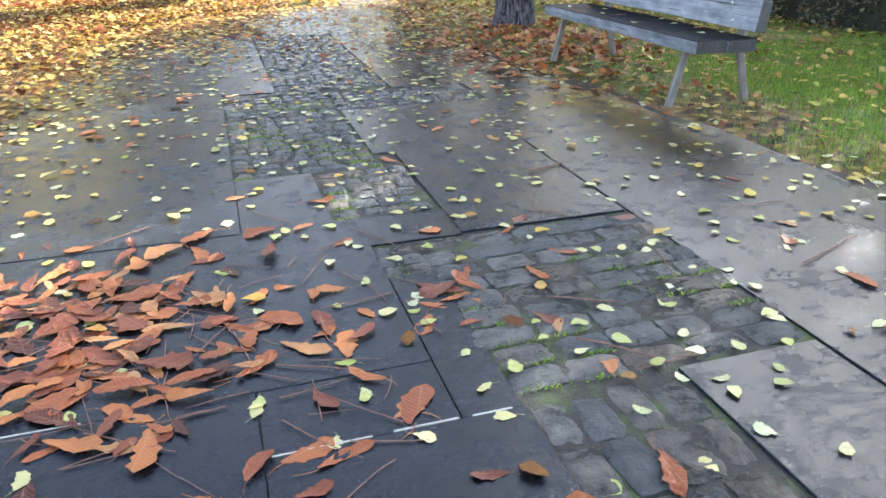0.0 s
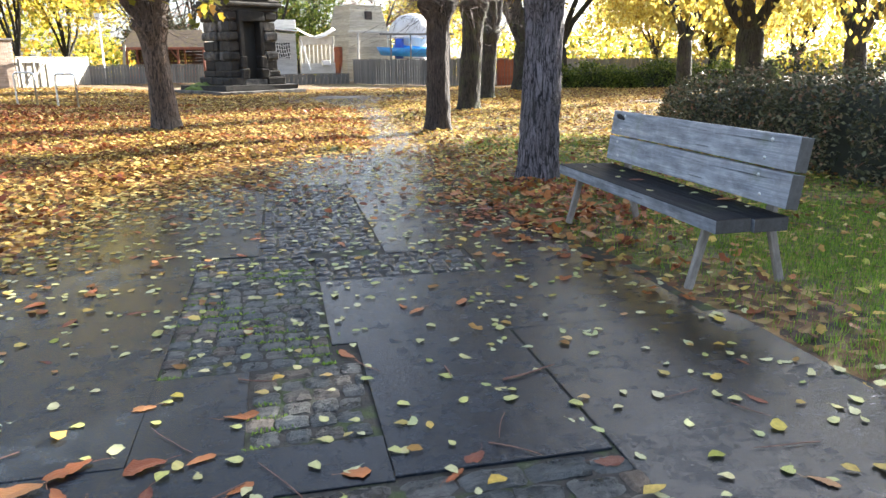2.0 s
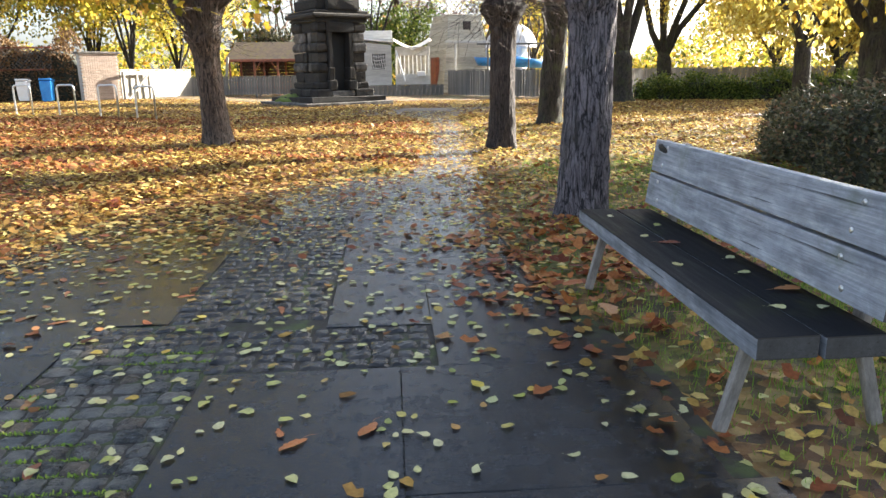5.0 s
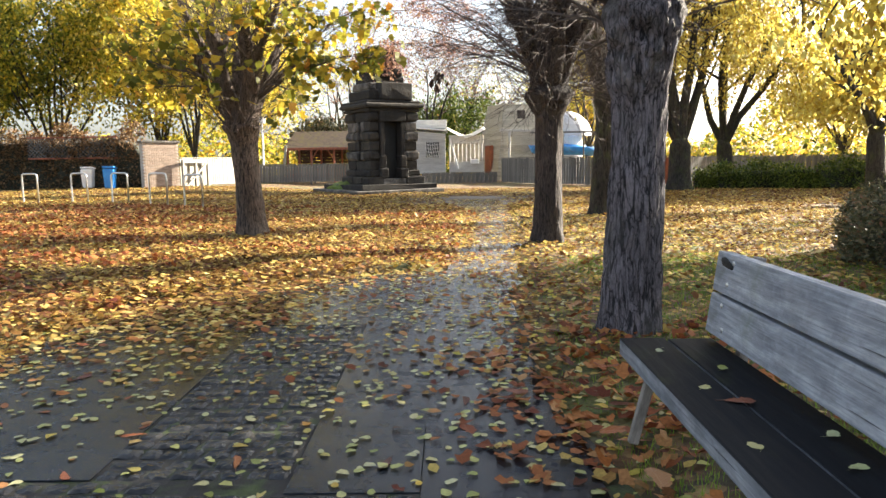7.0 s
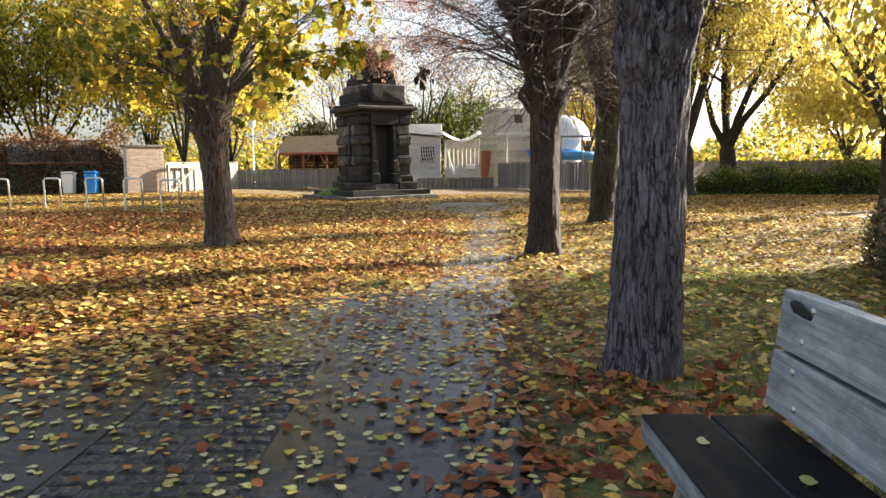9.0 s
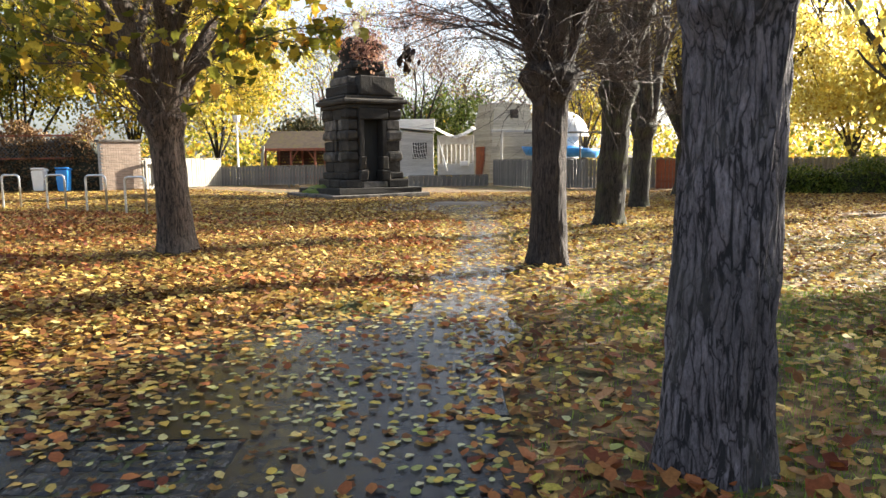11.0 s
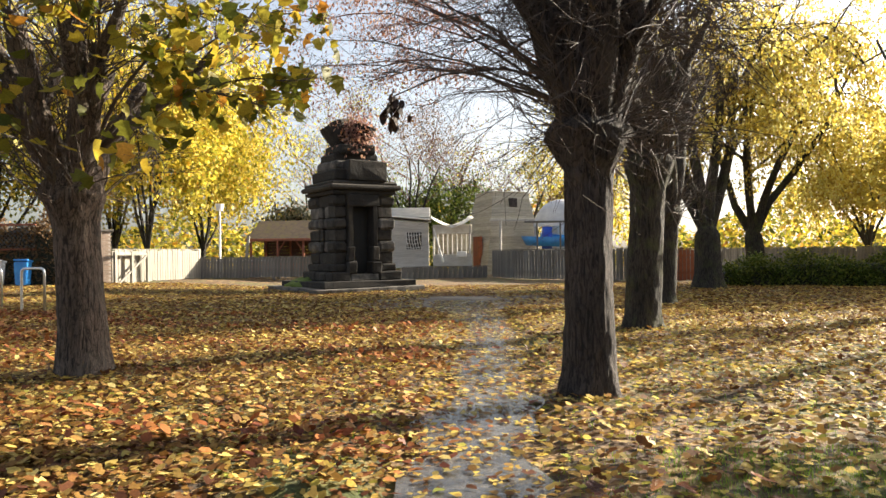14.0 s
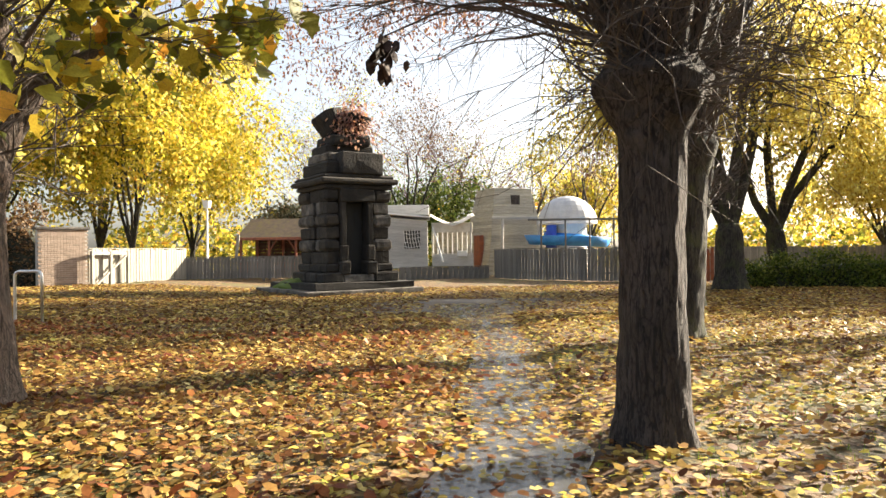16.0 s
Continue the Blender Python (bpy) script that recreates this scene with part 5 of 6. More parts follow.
def build_bin(x, y, mat, label, s):
    b = empty("wheelie_bin", pose(x, y, float(ground_z(x, y)), 0, 0, 8), label, "bin", "wheelie bins")
    b.scale = (0.78, 0.78, 1.0)
    bm = bmesh.new()
    bmesh.ops.create_cone(bm, cap_ends=True, segments=4, radius1=0.36, radius2=0.44, depth=0.88 * s, matrix=pose(0, 0, 0.5 * s, 0, 0, 45))
    bmesh.ops.bevel(bm, geom=bm.edges[:], offset=0.03, segments=2, affect="EDGES")
    body = part("body", bm, mat, b)
    lid = part("lid", box_bm(-0.33, 0.33, -0.36, 0.34, 0.95 * s, 1.03 * s, 0.03, 2), mat, b, "", pose(0, 0, 0, -5, 0, 0))
    part("handle", cyl_bm((-0.25, 0.38, 0.93 * s), (0.25, 0.38, 0.93 * s), 0.02, seg=8), mat, body)
    for sx in (-0.27, 0.27):
        part("wheel", cyl_bm((sx - 0.03, 0.33, 0.1), (sx + 0.03, 0.33, 0.1), 0.1, seg=14), M["dark"], body)


def build_lattice():
    l = empty("lattice_panel", pose(-17.6, 36.5, 0.05), "diagonal wooden lattice panel let into the beech hedge", "lattice")
    part("frame", box_bm(0, 4.2, -0.03, 0.03, 1.65, 1.72, 0.005), M["timber_red"], l)
    part("frame", box_bm(0, 4.2, -0.03, 0.03, 2.62, 2.69, 0.005), M["timber_red"], l)
    for i in range(-5, 26):
        for s in (-1, 1):
            c0 = i * 0.168 if s > 0 else 4.2 - i * 0.168
            ends = []
            for k in (0.0, 0.9):      # cut each slat at the frame's sides
                x = min(4.2, max(0.0, c0 + s * k))
                ends.append((x, 0.012 * s, 1.72 + s * (x - c0)))
            if abs(ends[1][0] - ends[0][0]) > 0.05:
                part("slat", cyl_bm(ends[0], ends[1], 0.014, seg=4), M["fence_grey"], l)


build_lattice()
build_pier(), build_gate(), build_hoops()
build_bin(-13.35, 35.5, M["blue"], "blue plastic wheelie bin beside the beech hedge", 1.0)
build_bin(-14.3, 35.4, M["white"], "pale grey wheelie bin beside the beech hedge", 0.95)
pole = empty("lamp_post", pose(-8.6, 44.5, 0.05), "slim pale lamp post behind the fence", "lamp post")
part("pole", cyl_bm((0, 0, 0), (0, 0, 3.6), 0.06, 0.045, 10), M["white"], pole)
part("lantern", cyl_bm((0, 0, 3.6), (0, 0, 3.95), 0.16, 0.22, 10), M["white"], pole)


# ---- background trees ----
BG = [(-30, 52, 20, 7, "leaf_olive", 19000), (-23.5, 50, 18, 6, "leaf_olive", 19000), (-19, 56, 21, 5.5, "leaf_yellow", 17000), (-14.8, 50.5, 19, 4.6, "leaf_yellow", 24000), (-14, 58, 17, 3.8, "leaf_yellow", 13000), (-37, 48, 17, 6, "leaf_olive", 10000),
      (27, 40, 12, 5, "leaf_gold", 12000), (29, 52, 13, 6, "leaf_gold", 10000), (15, 69, 12, 4.5, "leaf_yellow", 8000), (35, 44, 13, 6, "leaf_gold", 8000), (22, 34, 10, 4.0, "leaf_gold", 9000), (2.5, 62, 10, 4.6, "leaf_green", 6500), (-7.5, 58, 5, 2.6, "leaf_hedge", 5000)]
for i, (bx, by, bh, bw, bm_, bn) in enumerate(BG):
    crown_tree("broad autumn tree with " + {"leaf_olive": "green and yellow", "leaf_yellow": "bright yellow", "leaf_gold": "golden", "leaf_green": "sparse green", "leaf_hedge": "dark green"}[bm_] + " leaves", bx, by, bh, 0.2, 100 + i, M["bark_moss"], 0.5, bw, int(bn * 1.15), (0.2, 0.34), bm_, 1.3, 0.42, -0.7, hang=0.5 if bh > 9 else 0.1, limbs=7, template=FAR_LEAF)
for i, (bx, by, bh, bw) in enumerate([(-5.5, 60, 15, 3.0), (3.5, 64, 13, 5), (9, 62, 11, 4.5), (13, 60, 11, 3.5), (-8, 70, 15, 4), (0.5, 58, 14, 4)]):
    crown_tree("tall thin tree almost bare of leaves", bx, by, bh, 0.2, 140 + i, M["bark_moss"], 2.0, bw, 2600, (0.12, 0.2), "leaf_beech" if i % 2 else "leaf_olive", 2.0, 0.35, -0.5, depth=4, nbranch=4, limbs=5, twig="twig_red", template=FAR_LEAF)


def far_woods():
    r = np.random.default_rng(77)
    n = 60000
    a = r.uniform(-1.15, 1.15, n)
    d = r.uniform(62, 92, n)
    x, y = d * np.sin(a), 5 + d * np.cos(a)
    top = 4.2 * d / 80 + 2.2 * np.sin(a * 17) + 1.5 * np.sin(a * 41 + 1) + 1.0 * np.sin(a * 83)
    z = r.uniform(0, 1, n) ** 1.3 * top
    ob = new("far_woods", leaves_mesh("far_woods", FAR_LEAF, np.stack([x, y, z], -1), r.uniform(0, 6.28, n), r.normal(-0.5, 0.5, n), r.normal(0, 0.6, n), r.uniform(0.35, 0.75, n), M["leaf_maple"]))
    tagged(ob, "far belt of autumn trees beyond the park", "woods", kind="stuff")


far_woods()
cover = empty("sandpit_cover", pose(-7.2, 44.2, 0.05), "flat white cover over a playground sandpit", "cover")
part("top", box_bm(-1.9, 1.7, -0.8, 0.8, 1.0, 1.08, 0.02), M["white"], cover)
for cx_ in (-1.7, 1.5):
    for cy_ in (-0.6, 0.6):
        part("leg", box_bm(cx_ - 0.06, cx_ + 0.06, cy_ - 0.06, cy_ + 0.06, 0, 1.0, 0.01), M["fence_grey"], cover)


# ---- paving: slabs and setts ----
paving = tagged(strip("pavement", lambda y: (left_edge(y) + edge_wob(y, 0) * 0.6, right_edge(y) + edge_wob(y, 3) * 0.4), -3, 12.2, 60, 10, lambda x, y: -0.009, M["joint"]), "wet slate flagstone paving with strips of granite setts", "pavement", kind="structure")
SLABS = [(-1.5, 0, -2.6, -1.2), (-1.5, 0, -1.2, 0.4), (-1.5, -0.02, 0.4, 1.85), (-1.5, 0, 1.85, 3.08), (-1.5, 0, 3.08, 5.97), (-1.4, 0.42, 5.97, 7.6), (-1.25, 0.42, 7.6, 9.1), (-1.0, 0.42, 9.1, 10.6),
         (0, 0.7, -2.6, -1.0), (0, 0.72, -1.0, 0.3), (-0.02, 0.72, 0.3, 1.545), (-0.02, 0.53, 1.85, 3.08), (0.0, 0.42, 3.08, 3.83), (0.42, 0.95, 2.78, 3.1), (0.53, 0.72, 1.545, 2.46), (-0.02, 0.53, 1.545, 1.85),
         (0.82, 1.78, 4.08, 5.2), (0.95, 1.78, 2.8, 4.08), (0.72, 1.78, -2.6, -1.1), (0.72, 1.78, -1.1, 0.35), (1.25, 1.78, 0.35, 1.58), (1.795, 3.15, -2.6, -0.6), (1.795, 3.2, -0.6, 1.9), (1.795, 3.12, 1.9, 4.08),
         (1.78, 2.96, 4.08, 5.2), (1.97, 2.8, 5.2, 6.6), (1.36, 1.97, 5.82, 6.6), (1.36, 2.7, 6.6, 8.0), (1.36, 2.65, 8.0, 9.4), (0.42, 1.5, 9.1, 10.6), (1.5, 2.75, 9.4, 10.7), (0.6, 1.7, 10.6, 11.8), (1.7, 2.8, 10.7, 12.0)]
for x0, x1, y0, y1 in SLABS:
    bm = box_bm(x0 + 0.001, x1 - 0.001, y0 + 0.001, y1 - 0.001, -0.05, random.uniform(-0.0015, 0.0015), 0.0025, 1, 0.0012)
    part("flagstone", bm, M["slab"], paving)


def sett_meshes(lx, ly, n):
    """Hand-split setts: an uneven domed top over straight sides."""
    out = []
    for _ in range(n):
        V, F = [], []
        g = 6
        off = random.uniform(0, 50)
        for j in range(g):
            for i in range(g):
                rim = i in (0, g - 1) or j in (0, g - 1)
                corner = i in (0, g - 1) and j in (0, g - 1)
                x = (i / (g - 1) - 0.5) * lx * (0.95 if corner else 1.0) + random.uniform(-0.005, 0.005)
                y = (j / (g - 1) - 0.5) * ly * (0.95 if corner else 1.0) + random.uniform(-0.004, 0.004)
                V.append((x, y, (-0.008 if rim else 0.002) - (0.004 if corner else 0) + 0.006 * noise.noise(Vector((x * 28 + off, y * 28, off))) + random.uniform(-0.003, 0.003)))
        for j in range(g - 1):
            for i in range(g - 1):
                a = j * g + i
                F.append((a, a + 1, a + g + 1, a + g))
        ring = list(range(g)) + [j * g + g - 1 for j in range(1, g)] + [g * (g - 1) + i for i in range(g - 2, -1, -1)] + [j * g for j in range(g - 2, 0, -1)]
        for k in ring:
            V.append((V[k][0], V[k][1], -0.05))
        m = len(ring)
        for k in range(m):
            F.append((ring[(k + 1) % m], ring[k], g * g + k, g * g + (k + 1) % m))
        out.append(mesh_of("sett", V, F, M["sett"]))
    return out


def lay_setts(x0, x1, y0, y1, lx, ly):
    """Rows of setts across x, row by row along y, uneven in length."""
    shapes = sett_meshes(lx - 0.01, ly - 0.01, 9)
    spots = []
    for j in range(int((y1 - y0) / ly + 0.3)):
        x = x0 - random.uniform(0, 0.25) * lx
        while x < x1 - lx * 0.35:
            w = random.uniform(0.8, 1.25)
            w = min(w, (x1 - x) / lx)
            spots.append((x + w * lx / 2, y0 + (j + 0.5) * ly + random.uniform(-0.004, 0.004), w, random.choice(shapes)))
            x += w * lx
    return spots


def sett_pose(x, y, w):
    return pose(x, y, random.uniform(-0.006, 0.004), random.uniform(-2.5, 2.5), random.uniform(-2.5, 2.5), random.uniform(-3, 3)) @ Matrix.Diagonal((w, 1, 1, 1))


for x0, x1, y in ((0.0, 0.27, 1.546), (0.33, 0.52, 1.549), (0.56, 0.68, 1.545), (-0.74, -0.5, 1.85)):
    part("mortar_joint", box_bm(x0, x1, y - 0.004, y + 0.004, -0.01, 0.0035, 0.002, 1, 0.0015), M["mortar"], paving)
near = lay_setts(0.72, 1.82, 1.6, 2.78, 0.22, 0.131) + lay_setts(0.72, 1.24, -0.2, 1.58, 0.13, 0.22) + lay_setts(0.54, 0.73, 2.46, 2.76, 0.1, 0.1) + lay_setts(0.44, 0.94, 3.12, 3.84, 0.118, 0.118) + lay_setts(0.01, 0.81, 3.85, 5.6, 0.118, 0.118)
far_setts = lay_setts(0.01, 0.81, 5.6, 5.95, 0.118, 0.118) + lay_setts(0.82, 1.95, 5.22, 5.8, 0.118, 0.118) + lay_setts(0.44, 1.35, 5.97, 9.08, 0.12, 0.12)
JOINT_MOSS = [(x + random.uniform(-0.5, 0.5) * w * 0.12, y - 0.06) for x, y, w, me in near for _ in range(6)]
for x, y, w, me in near:
    child("sett", me, paving, "", sett_pose(x, y, w))
bm = bmesh.new()
for x, y, w, me in far_setts:
    n0 = len(bm.verts)
    bm.from_mesh(me)
    bm.verts.ensure_lookup_table()
    m = sett_pose(x, y, w)
    for v in bm.verts[n0:]:
        v.co = m @ v.co
soaked = part("setts", bm, M["sett_wet"], paving)
tagged(soaked, kind="stuff")


# ---- fallen leaves ----
def scatter(n, x0, x1, y0, y1, keep, seed):
    r = np.random.default_rng(seed)
    x, y = r.uniform(x0, x1, n), r.uniform(y0, y1, n)
    k = r.uniform(0, 1, n) < keep(x, y)
    return x[k], y[k], r


def on_hard(x, y):
    paved = (x > left_edge(y) + 0.1) & (x < right_edge(y) - 0.05) & (y < 12)
    path = (np.abs(x - path_mid(y)) < path_half(y)) & (y >= 12) & (y < 30)
    return paved, path


def litter(name, label, n, box, keep, template, size, material, seed, lift=0.012, tilt=0.17, hard_z=0.004):
    x, y, r = scatter(n, *box, keep, seed)
    paved, path = on_hard(x, y)
    flat = np.where(paved | path, 0.22, 1.0)
    z = np.where(paved | path, hard_z + r.uniform(0, 0.004, len(x)), ground_z(x, y) + r.uniform(0.0, lift * 2.5, len(x)) + 0.004)
    me = leaves_mesh(name, template, np.stack([x, y, z], -1), r.uniform(0, 6.28, len(x)), np.abs(r.normal(0, tilt, len(x))) * flat, r.normal(0, tilt, len(x)) * flat, r.uniform(size[0], size[1], len(x)), material)
    tagged(new(name, me), label, "leaves", kind="stuff")


def patch(x, y, s, k):
    return 0.5 + 0.25 * (np.sin(x * s + k) + np.sin(y * s * 1.3 - k * 2) * np.cos(x * s * 0.7 + 1.1 * k)) + 0.2 * np.sin((x + y) * s * 2.1)


def dens(soft, paved_d, path_d):
    """Leaf cover: soft ground, paving and footpath, with drifts along the edges of the hard ground."""
    def f(x, y):
        p, q = on_hard(x, y)
        s = soft(x, y)
        rim = np.minimum(np.abs(x - left_edge(y)), np.abs(right_edge(y) - x) + np.where(y < 5.5, 0.35, 0)) + 0.12 * np.sin(y * 3.1) + 0.08 * np.sin(y * 7.7)
        drift = 0.6 * s * np.exp(-np.clip(rim, 0, 9) / 0.28) * (y > 3)
        side = path_half(y) - np.abs(x - path_mid(y)) + 0.1 * np.sin(y * 2.7)
        return np.where(p, paved_d(x, y) + drift, np.where(q, path_d + 0.75 * s * np.exp(-np.clip(side, 0, 9) / 0.2), s))
    return f


fade = lambda x, y: np.clip(0.05 + 0.95 * smooth((y - 6.2) / 4.5), 0, 1)
litter("fallen_leaves", "thick drifts of brown and ochre leaves on the lawn", 110000, (-12, 12, -3, 24), dens(lambda x, y: np.clip(0.35 + 0.55 * patch(x, y, 0.9, 1) + 0.35 * (x < 1), 0, 1) * np.where((x > 2) & (y < 7.5), np.where((y < 5.4) & (x > 3.7), 0.1, 0.4), np.where((x > 2.6) & (y < 13), 0.75, 1)) * np.where(x > 3.3, 0.8, 1), lambda x, y: 0.05 * fade(x, y) + 0.006, 0.17), CURL, (0.045, 0.105), M["litter_warm"], 21)
litter("fallen_leaves", "ragged ochre leaves among the grass", 50000, (-12, 12, -3, 24), dens(lambda x, y: np.clip(0.3 + 0.6 * patch(x, y, 0.8, 7), 0, 1) * np.where((x > 2) & (y < 7.5), np.where((y < 5.4) & (x > 3.7), 0.06, 0.3), np.where((x > 2.6) & (y < 13), 0.6, 1)), lambda x, y: 0.05 * fade(x, y), 0.17), RAGGED, (0.05, 0.11), M["litter_warm"], 28, 0.015, 0.3)
litter("fallen_leaves", "scattered yellow leaves on the grass and path", 80000, (-12, 12, -3, 24), dens(lambda x, y: np.clip(0.05 + 0.6 * patch(x, y, 0.7, 4) + 0.35 * (x > 1), 0, 1) * np.where((x > 2) & (y < 7.5), 0.15, np.where((x > 2.6) & (y < 12), 0.35, 1)), lambda x, y: 0.11 * fade(x, y) + 0.006, 0.22), HEART, (0.045, 0.095), M["litter_yellow"], 22)
litter("fallen_leaves", "small pale green-yellow leaves lying flat on wet stone", 8000, (-2, 3.4, 0.5, 12), dens(lambda x, y: x * 0 + 0.25, lambda x, y: 0.07 + 0.3 * smooth((y - 2.5) / 6), 0.28), HEART, (0.04, 0.075), M["litter_pale"], 23, 0.01, 0.15)
litter("fallen_leaves", "brown leaf cover over the far lawn", 110000, (-17, 19, 23.5, 37), dens(lambda x, y: np.where((y > 25.6) & (y < 30.2), np.where((x > 0.5) & (x < 6), 0.3, 0.75) + 0.3 * patch(x, y, 0.6, 3), np.where(y > 30.2, 0.5, 0.9)) + x * 0, lambda x, y: 0 * x, 0.25), FAR_LEAF, (0.08, 0.16), M["litter_warm"], 24)
litter("fallen_leaves", "yellow leaves over the far lawn", 34000, (-17, 19, 23.5, 37), dens(lambda x, y: np.where((y > 25.6) & (y < 30.2), np.where((x > 0.5) & (x < 6), 0.15, 0.4), np.where(y > 30.2, 0.25, 0.8)) + x * 0, lambda x, y: 0 * x, 0.25), FAR_LEAF, (0.07, 0.14), M["litter_yellow"], 25)
litter("fallen_leaves", "drifts of red-brown leaves on the lawn", 40000, (-12, 4.5, 6, 24), dens(lambda x, y: np.clip(1.9 * patch(x * 0.6, y * 1.5, 0.9, 5) - 0.55, 0, 1) * smooth((3.2 - x) / 1.5), lambda x, y: 0.12 * fade(x, y), 0.04), CURL, (0.06, 0.12), M["litter_rust"], 29, 0.02, 0.3)
litter("fallen_leaves", "brown and olive leaves drifted over the old paving", 16000, (-2.5, 2.2, 7.2, 13.5), lambda x, y: 0.75 * smooth((y - 7.4) / 3) * smooth((0.9 - x + 0.12 * (y - 9)) / 0.9) * np.clip(0.3 + 0.8 * patch(x, y, 1.3, 9), 0, 1), CURL, (0.05, 0.105), M["litter_warm"], 30)
litter("fallen_leaves", "leaves scattered over the side lawns", 30000, (-26, 24, 4, 26), lambda x, y: (((x < -11) | (x > 11)) * 0.9), FAR_LEAF, (0.1, 0.2), M["litter_warm"], 26)


litter("fallen_leaves", "crumbled brown leaf scraps under the drifts", 70000, (-7, 4, 7, 22), dens(lambda x, y: np.clip(0.55 + 0.5 * patch(x, y, 1.2, 3), 0, 1) * smooth((2.8 - x) / 2), lambda x, y: 0.1 * fade(x, y), 0.03), RAGGED, (0.03, 0.07), M["litter_warm"], 41, 0.006, 0.2)


def grass():
    r = np.random.default_rng(31)
    n = 230000
    x, y = r.uniform(2.8, 8.0, n), r.uniform(1.5, 13.0, n)
    keep = (x > right_edge(y) + 0.05) & (r.uniform(0, 1, n) < np.clip(0.45 + 0.7 * patch(x, y, 1.1, 2), 0, 1) * np.where(y < 6.5, 1.0, 0.35) * np.where((x < 3.7) & (y > 3.6), 0.4, 1.0))
    x, y = x[keep], y[keep]
    blade = np.array([(0, -0.05, 0), (0.6, -0.035, 0.1), (1, 0, 0.3), (0.6, 0.035, 0.1), (0, 0.05, 0)], float)
    me = leaves_mesh("grass", blade, np.stack([x, y, ground_z(x, y)], -1), r.uniform(0, 6.28, len(x)), r.uniform(0.5, 1.4, len(x)), r.normal(0, 0.2, len(x)), r.uniform(0.03, 0.055, len(x)), M["grass"])
    tagged(new("grass", me), "short damp green grass beside the paving", "grass", kind="stuff")
    n = 60000
    x, y = r.uniform(-9, 11, n), r.uniform(9, 24, n)
    keep = (r.uniform(0, 1, n) < np.clip(patch(x, y, 0.6, 5) + 0.1 * (x > 3), 0, 1) * np.where(x > 3, 0.6, 0.45)) & ~on_hard(x, y)[0] & ~on_hard(x, y)[1] & ~((x > 2.8) & (x < 8) & (y < 13))
    x, y = x[keep], y[keep]
    me = leaves_mesh("grass", blade, np.stack([x, y, ground_z(x, y)], -1), r.uniform(0, 6.28, len(x)), r.uniform(0.5, 1.4, len(x)), r.normal(0, 0.2, len(x)), r.uniform(0.03, 0.06, len(x)), M["grass"])
    tagged(new("grass", me), "thin grass showing between fallen leaves", "grass", kind="stuff")


litter("fallen_leaves", "rust-brown leaves heaped between bench and tree", 5200, (1.6, 6.0, 4.0, 11.0), lambda x, y: np.exp(-((x - 3.3) / 0.8) ** 2 - ((y - 7.2) / 1.5) ** 2), RAGGED, (0.06, 0.13), M["litter_rust"], 27, 0.015, 0.3)
grass()


def joint_moss():
    """Low tufts of moss and grass seedlings in the joints of the setts, in patches."""
    r = np.random.default_rng(33)
    p = np.array([q for q in JOINT_MOSS if patch(q[0], q[1], 2.6, 1.0) > (0.5 if q[1] < 3 else 0.75)])
    p = np.repeat(p, 6, 0) + r.normal(0, 0.012, (6 * len(p), 2)) * np.array([2.6, 0.6])
    n = len(p)
    blade = np.array([(0, -0.16, 0), (0.6, -0.14, 0.15), (1, 0, 0.1), (0.6, 0.14, 0.15), (0, 0.16, 0)], float)
    me = leaves_mesh("joint_moss", blade, np.stack([p[:, 0], p[:, 1], np.full(n, -0.007)], -1), r.uniform(0, 6.28, n), r.uniform(0.2, 0.9, n), r.normal(0, 0.3, n), r.uniform(0.008, 0.022, n), M["grass"])
    tagged(new("joint_moss", me), "green moss growing in the joints of the setts", "moss", kind="stuff")


joint_moss()


def big_leaf_mesh(seed, teeth=11, wide=0.3, cup=0.12):
    """A broad ribbed leaf with a toothed rim, a mid-vein fold and a curled edge."""
    rnd = random.Random(seed)
    V, F = [], []
    curl, twist = rnd.uniform(-0.5, 0.75), rnd.uniform(-1.5, 1.5)
    for i in range(teeth + 1):
        u = i / teeth
        w = wide * 2.1 * (u + 0.02) ** 0.85 * max(0.0, 1 - u) ** 0.5 * (1 + (0.08 if i % 2 else -0.06)) + 0.006
        bend, ragged = 0.1 * math.sin(u * 3 + seed), [rnd.uniform(0.72, 1.16), rnd.uniform(0.72, 1.16)]
        for k in (-2, -1, 0, 1, 2):
            s = k / 2 * (ragged[k > 0] if abs(k) == 2 else 1)
            zz = cup * abs(s) * w * 2 + curl * (u - 0.4) ** 2 + twist * s * w * (u - 0.5) + (0.012 if i % 2 else 0) * (1 - abs(s))
            V.append((u, s * w + bend, zz + rnd.uniform(-0.025, 0.025)))
    for i in range(teeth):
        for k in range(4):
            a = i * 5 + k
            F.append((a, a + 1, a + 6, a + 5))
    base = len(V)
    tube_v, tube_f = [Vector(v) for v in V], F
    tube(tube_v, tube_f, [Vector((0.02, 0, 0.005)), Vector((-0.15, 0.02 * twist, 0.02)), Vector((-0.35, 0.15 * twist, 0.015))], [0.012, 0.01, 0.008], 4)
    low = min(v.z for v in tube_v)
    return [v - Vector((0, 0, low)) for v in tube_v], tube_f


RUST = [mesh_of("fallen_leaf", *big_leaf_mesh(s, wide=0.19 + 0.035 * (s % 4)), M["leaf_rust"]) for s in range(11)]
LIME = [mesh_of("fallen_leaf", *big_leaf_mesh(s + 20, 8, 0.4, 0.03), M["leaf_lime"], True) for s in range(5)]
rl = random.Random(4)


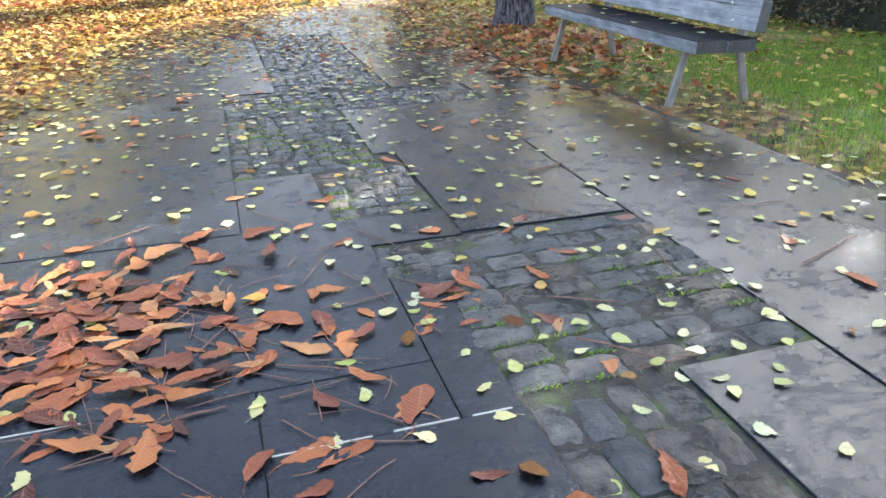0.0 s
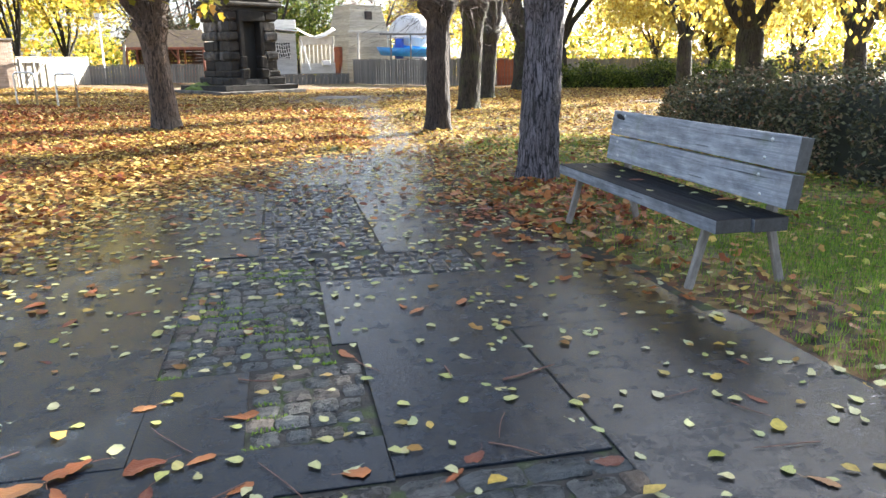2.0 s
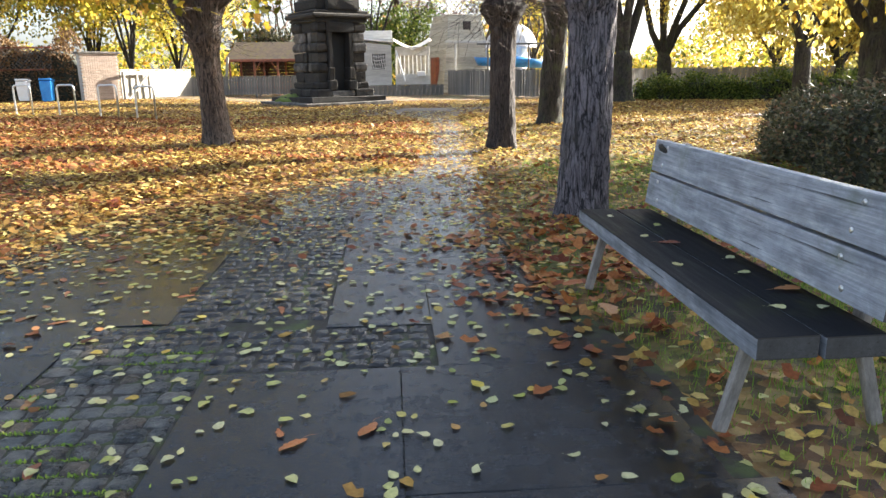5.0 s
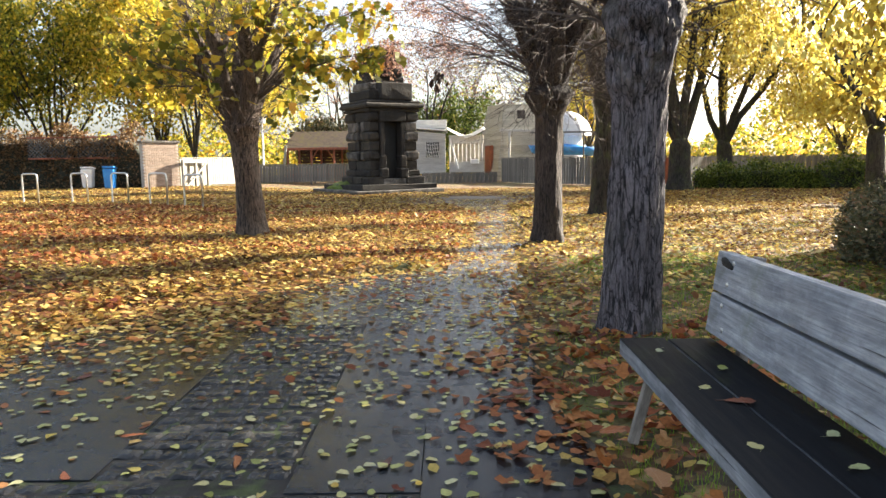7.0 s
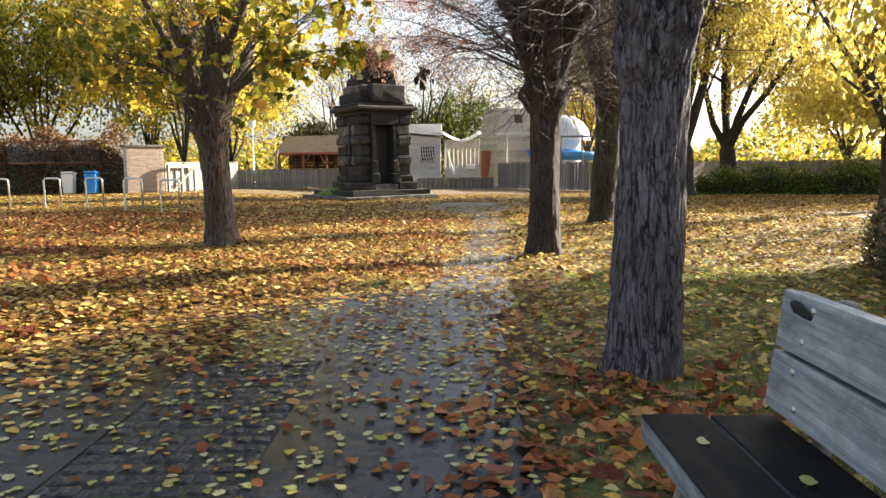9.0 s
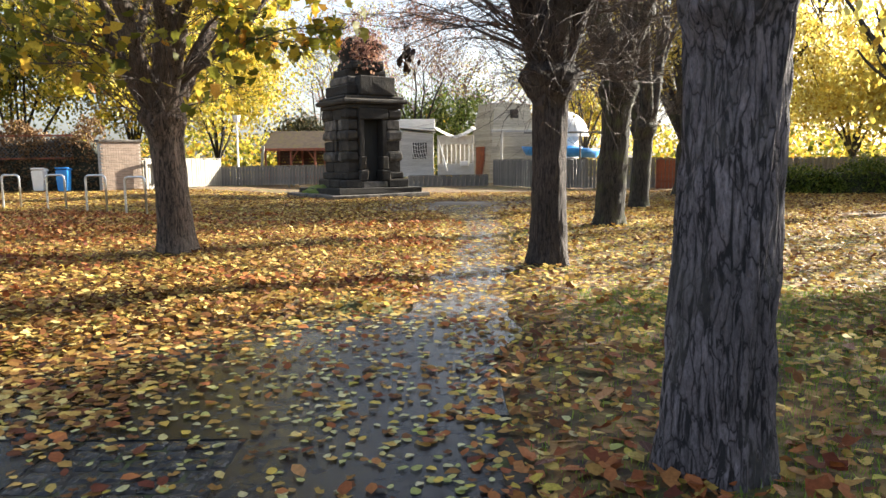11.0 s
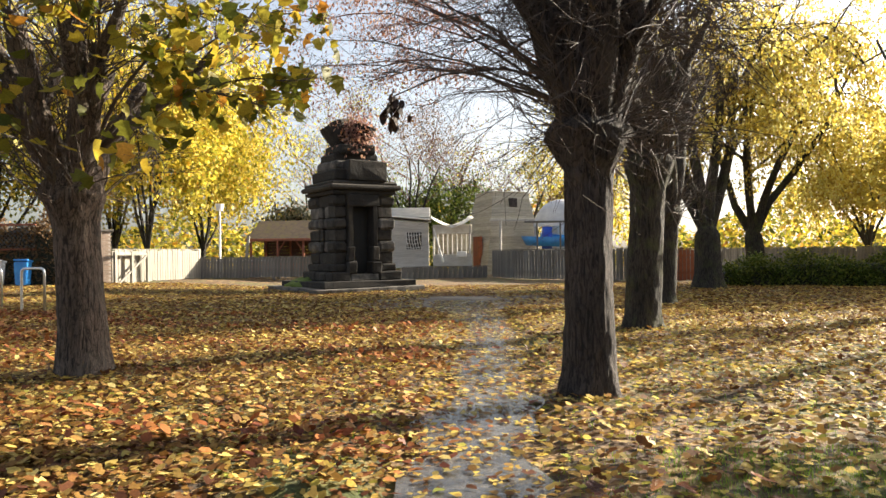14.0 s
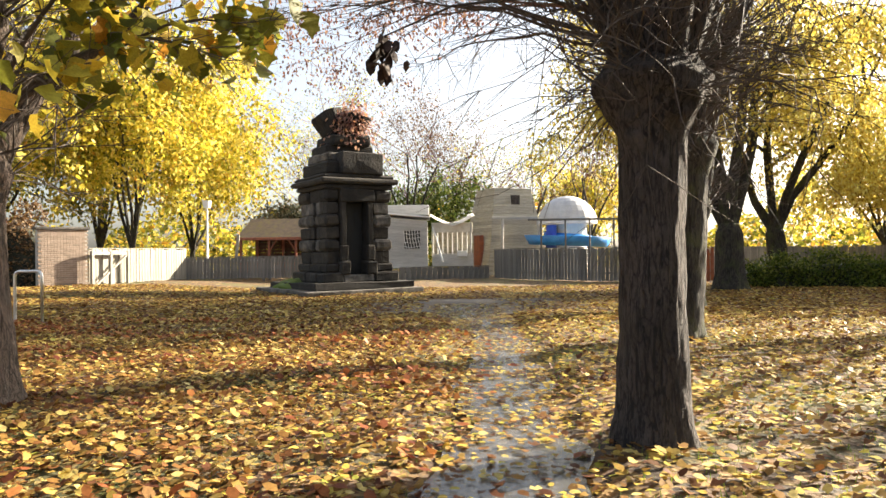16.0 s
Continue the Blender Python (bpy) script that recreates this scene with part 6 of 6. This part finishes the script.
def lay(shapes, x, y, size, lift=0.0, tilt=6):
    p, q = on_hard(np.array([x]), np.array([y]))
    hard = p[0] or q[0]
    z = 0.002 if hard else float(ground_z(x, y)) + 0.02
    tilt = min(tilt, 2.5) if hard else tilt
    m = pose(x, y, z + lift, rl.uniform(-tilt, tilt), rl.uniform(-tilt, tilt), rl.uniform(0, 360)) @ Matrix.Diagonal((size, size * rl.uniform(0.65, 1.15), size * rl.uniform(0.12, 0.6), 1))
    child("fallen_leaf", rl.choice(shapes), paving, "", m)


for _ in range(215):      # the drift of chestnut leaves at the start
    x, y = rl.gauss(-0.62, 0.42), rl.gauss(2.33, 0.4)
    if -1.5 < x < 0.4:
        lay(RUST, x, y, rl.uniform(0.08, 0.19), rl.uniform(0, 0.012), 5)
for _ in range(40):
    lay(RUST, rl.uniform(-0.9, 1.1), rl.uniform(1.0, 2.4), rl.uniform(0.08, 0.2), 0, 8)
for _ in range(60):
    lay(RUST, rl.uniform(-1.3, 2.9), rl.uniform(1.2, 7.5), rl.uniform(0.08, 0.15))
for _ in range(70):       # round the foot of the near tree and under the bench
    x, y = rl.gauss(3.3, 0.55), rl.gauss(7.4, 0.9)
    if math.hypot(x - 3.6, y - 8.62) > 0.35:
        lay(RUST, x, y, rl.uniform(0.11, 0.19), rl.uniform(0, 0.02), 15)
for _ in range(70):       # rusty leaves on the shaded grass behind the tree
    lay(RUST, rl.uniform(2.7, 6.5), rl.uniform(8.2, 12.5), rl.uniform(0.11, 0.19), rl.uniform(0, 0.02), 15)
for _ in range(150):
    lay(LIME, rl.uniform(-1.2, 3.0), rl.uniform(1.1, 5.5), rl.uniform(0.045, 0.075))


def stick(x, y, a, ln, r):
    V, F = [], []
    p = shoot_path(rl, Vector((0, 0, r)), Vector((1, 0, 0)), ln, 0, 5, 0.13)
    p = [Vector((q.x, q.y, r + abs(q.z - r) * 0.15)) for q in p]
    tube(V, F, p, [r * k for k in (1, 0.9, 0.85, 0.8, 0.7, 0.5)], 5)
    ob = lone("twig", V, F, M["twig_red"], True)
    ob.matrix_basis = pose(x, y, 0.004, 0, 0, a)
    tagged(ob, "thin reddish fallen twig on wet paving", "twig", "fallen twigs")


for _ in range(80):
    stick(rl.gauss(-0.25, 0.5), rl.gauss(2.0, 0.45), rl.uniform(0, 360), rl.uniform(0.1, 0.3), rl.uniform(0.0014, 0.003))
for _ in range(16):
    stick(rl.uniform(0.2, 2.6), rl.uniform(1.1, 4.0), rl.uniform(0, 360), rl.uniform(0.12, 0.3), rl.uniform(0.002, 0.004))
stick(1.55, 3.45, 5, 0.3, 0.006)
stick(2.15, 2.05, 20, 0.45, 0.004)


def hanging_cluster():
    """A dead, dark leaf spray hanging from the bare tree's longest shoot, and the shoot that carries it."""
    r = np.random.default_rng(3)
    n = 34
    p = np.stack([r.normal(0, 0.05, n), r.normal(0, 0.05, n), r.uniform(-0.16, 0.16, n)], -1)
    me = leaves_mesh("dead_spray", LEAF, p, r.uniform(0, 6.28, n), r.normal(-1.2, 0.3, n), r.normal(0, 0.4, n), r.uniform(0.08, 0.16, n), M["leaf_dead"])
    ob = tagged(new("dead_spray", me), kind="stuff")
    ob.location = (1.94, 15.34, 2.86)
    V, F = [], []
    tube(V, F, [Vector((0, 0, 0.1)), Vector((0.5, -0.05, 0.3)), Vector((1.1, -0.15, 0.33)), Vector((1.75, -0.25, 0.1))], [0.006, 0.01, 0.014, 0.018], 5)
    child("stem", mesh_of("stem", V, F, M["twig"], True), ob)
    tagged(ob, "dark withered leaf spray hanging on a bare shoot", "leaf spray")


hanging_cluster()


def leaf_on_bench(x, y, shapes, size, label):
    ob = new("fallen_leaf", rl.choice(shapes))
    ob.matrix_basis = pose(2.98 + x, 4.06 + y, 0.05 + 0.4955, rl.uniform(-4, 4), rl.uniform(-4, 4), rl.uniform(0, 360)) @ Matrix.Diagonal((size, size, size * 0.4, 1))
    tagged(ob, label, "leaf", "leaves on the bench")


for bx, by, rust in ((0.14, 2.1, 0), (0.3, 1.75, 0), (0.12, 1.5, 0), (0.16, 1.35, 1), (0.36, 1.0, 0), (0.3, 0.75, 0), (0.33, 0.5, 1), (0.2, 0.3, 0), (0.38, 0.25, 0), (0.1, 0.9, 0)):
    leaf_on_bench(bx, by, RUST if rust else LIME, 0.12 if rust else 0.06, "curled rust-brown leaf lying on the bench seat" if rust else "small pale green leaf lying on the bench seat")
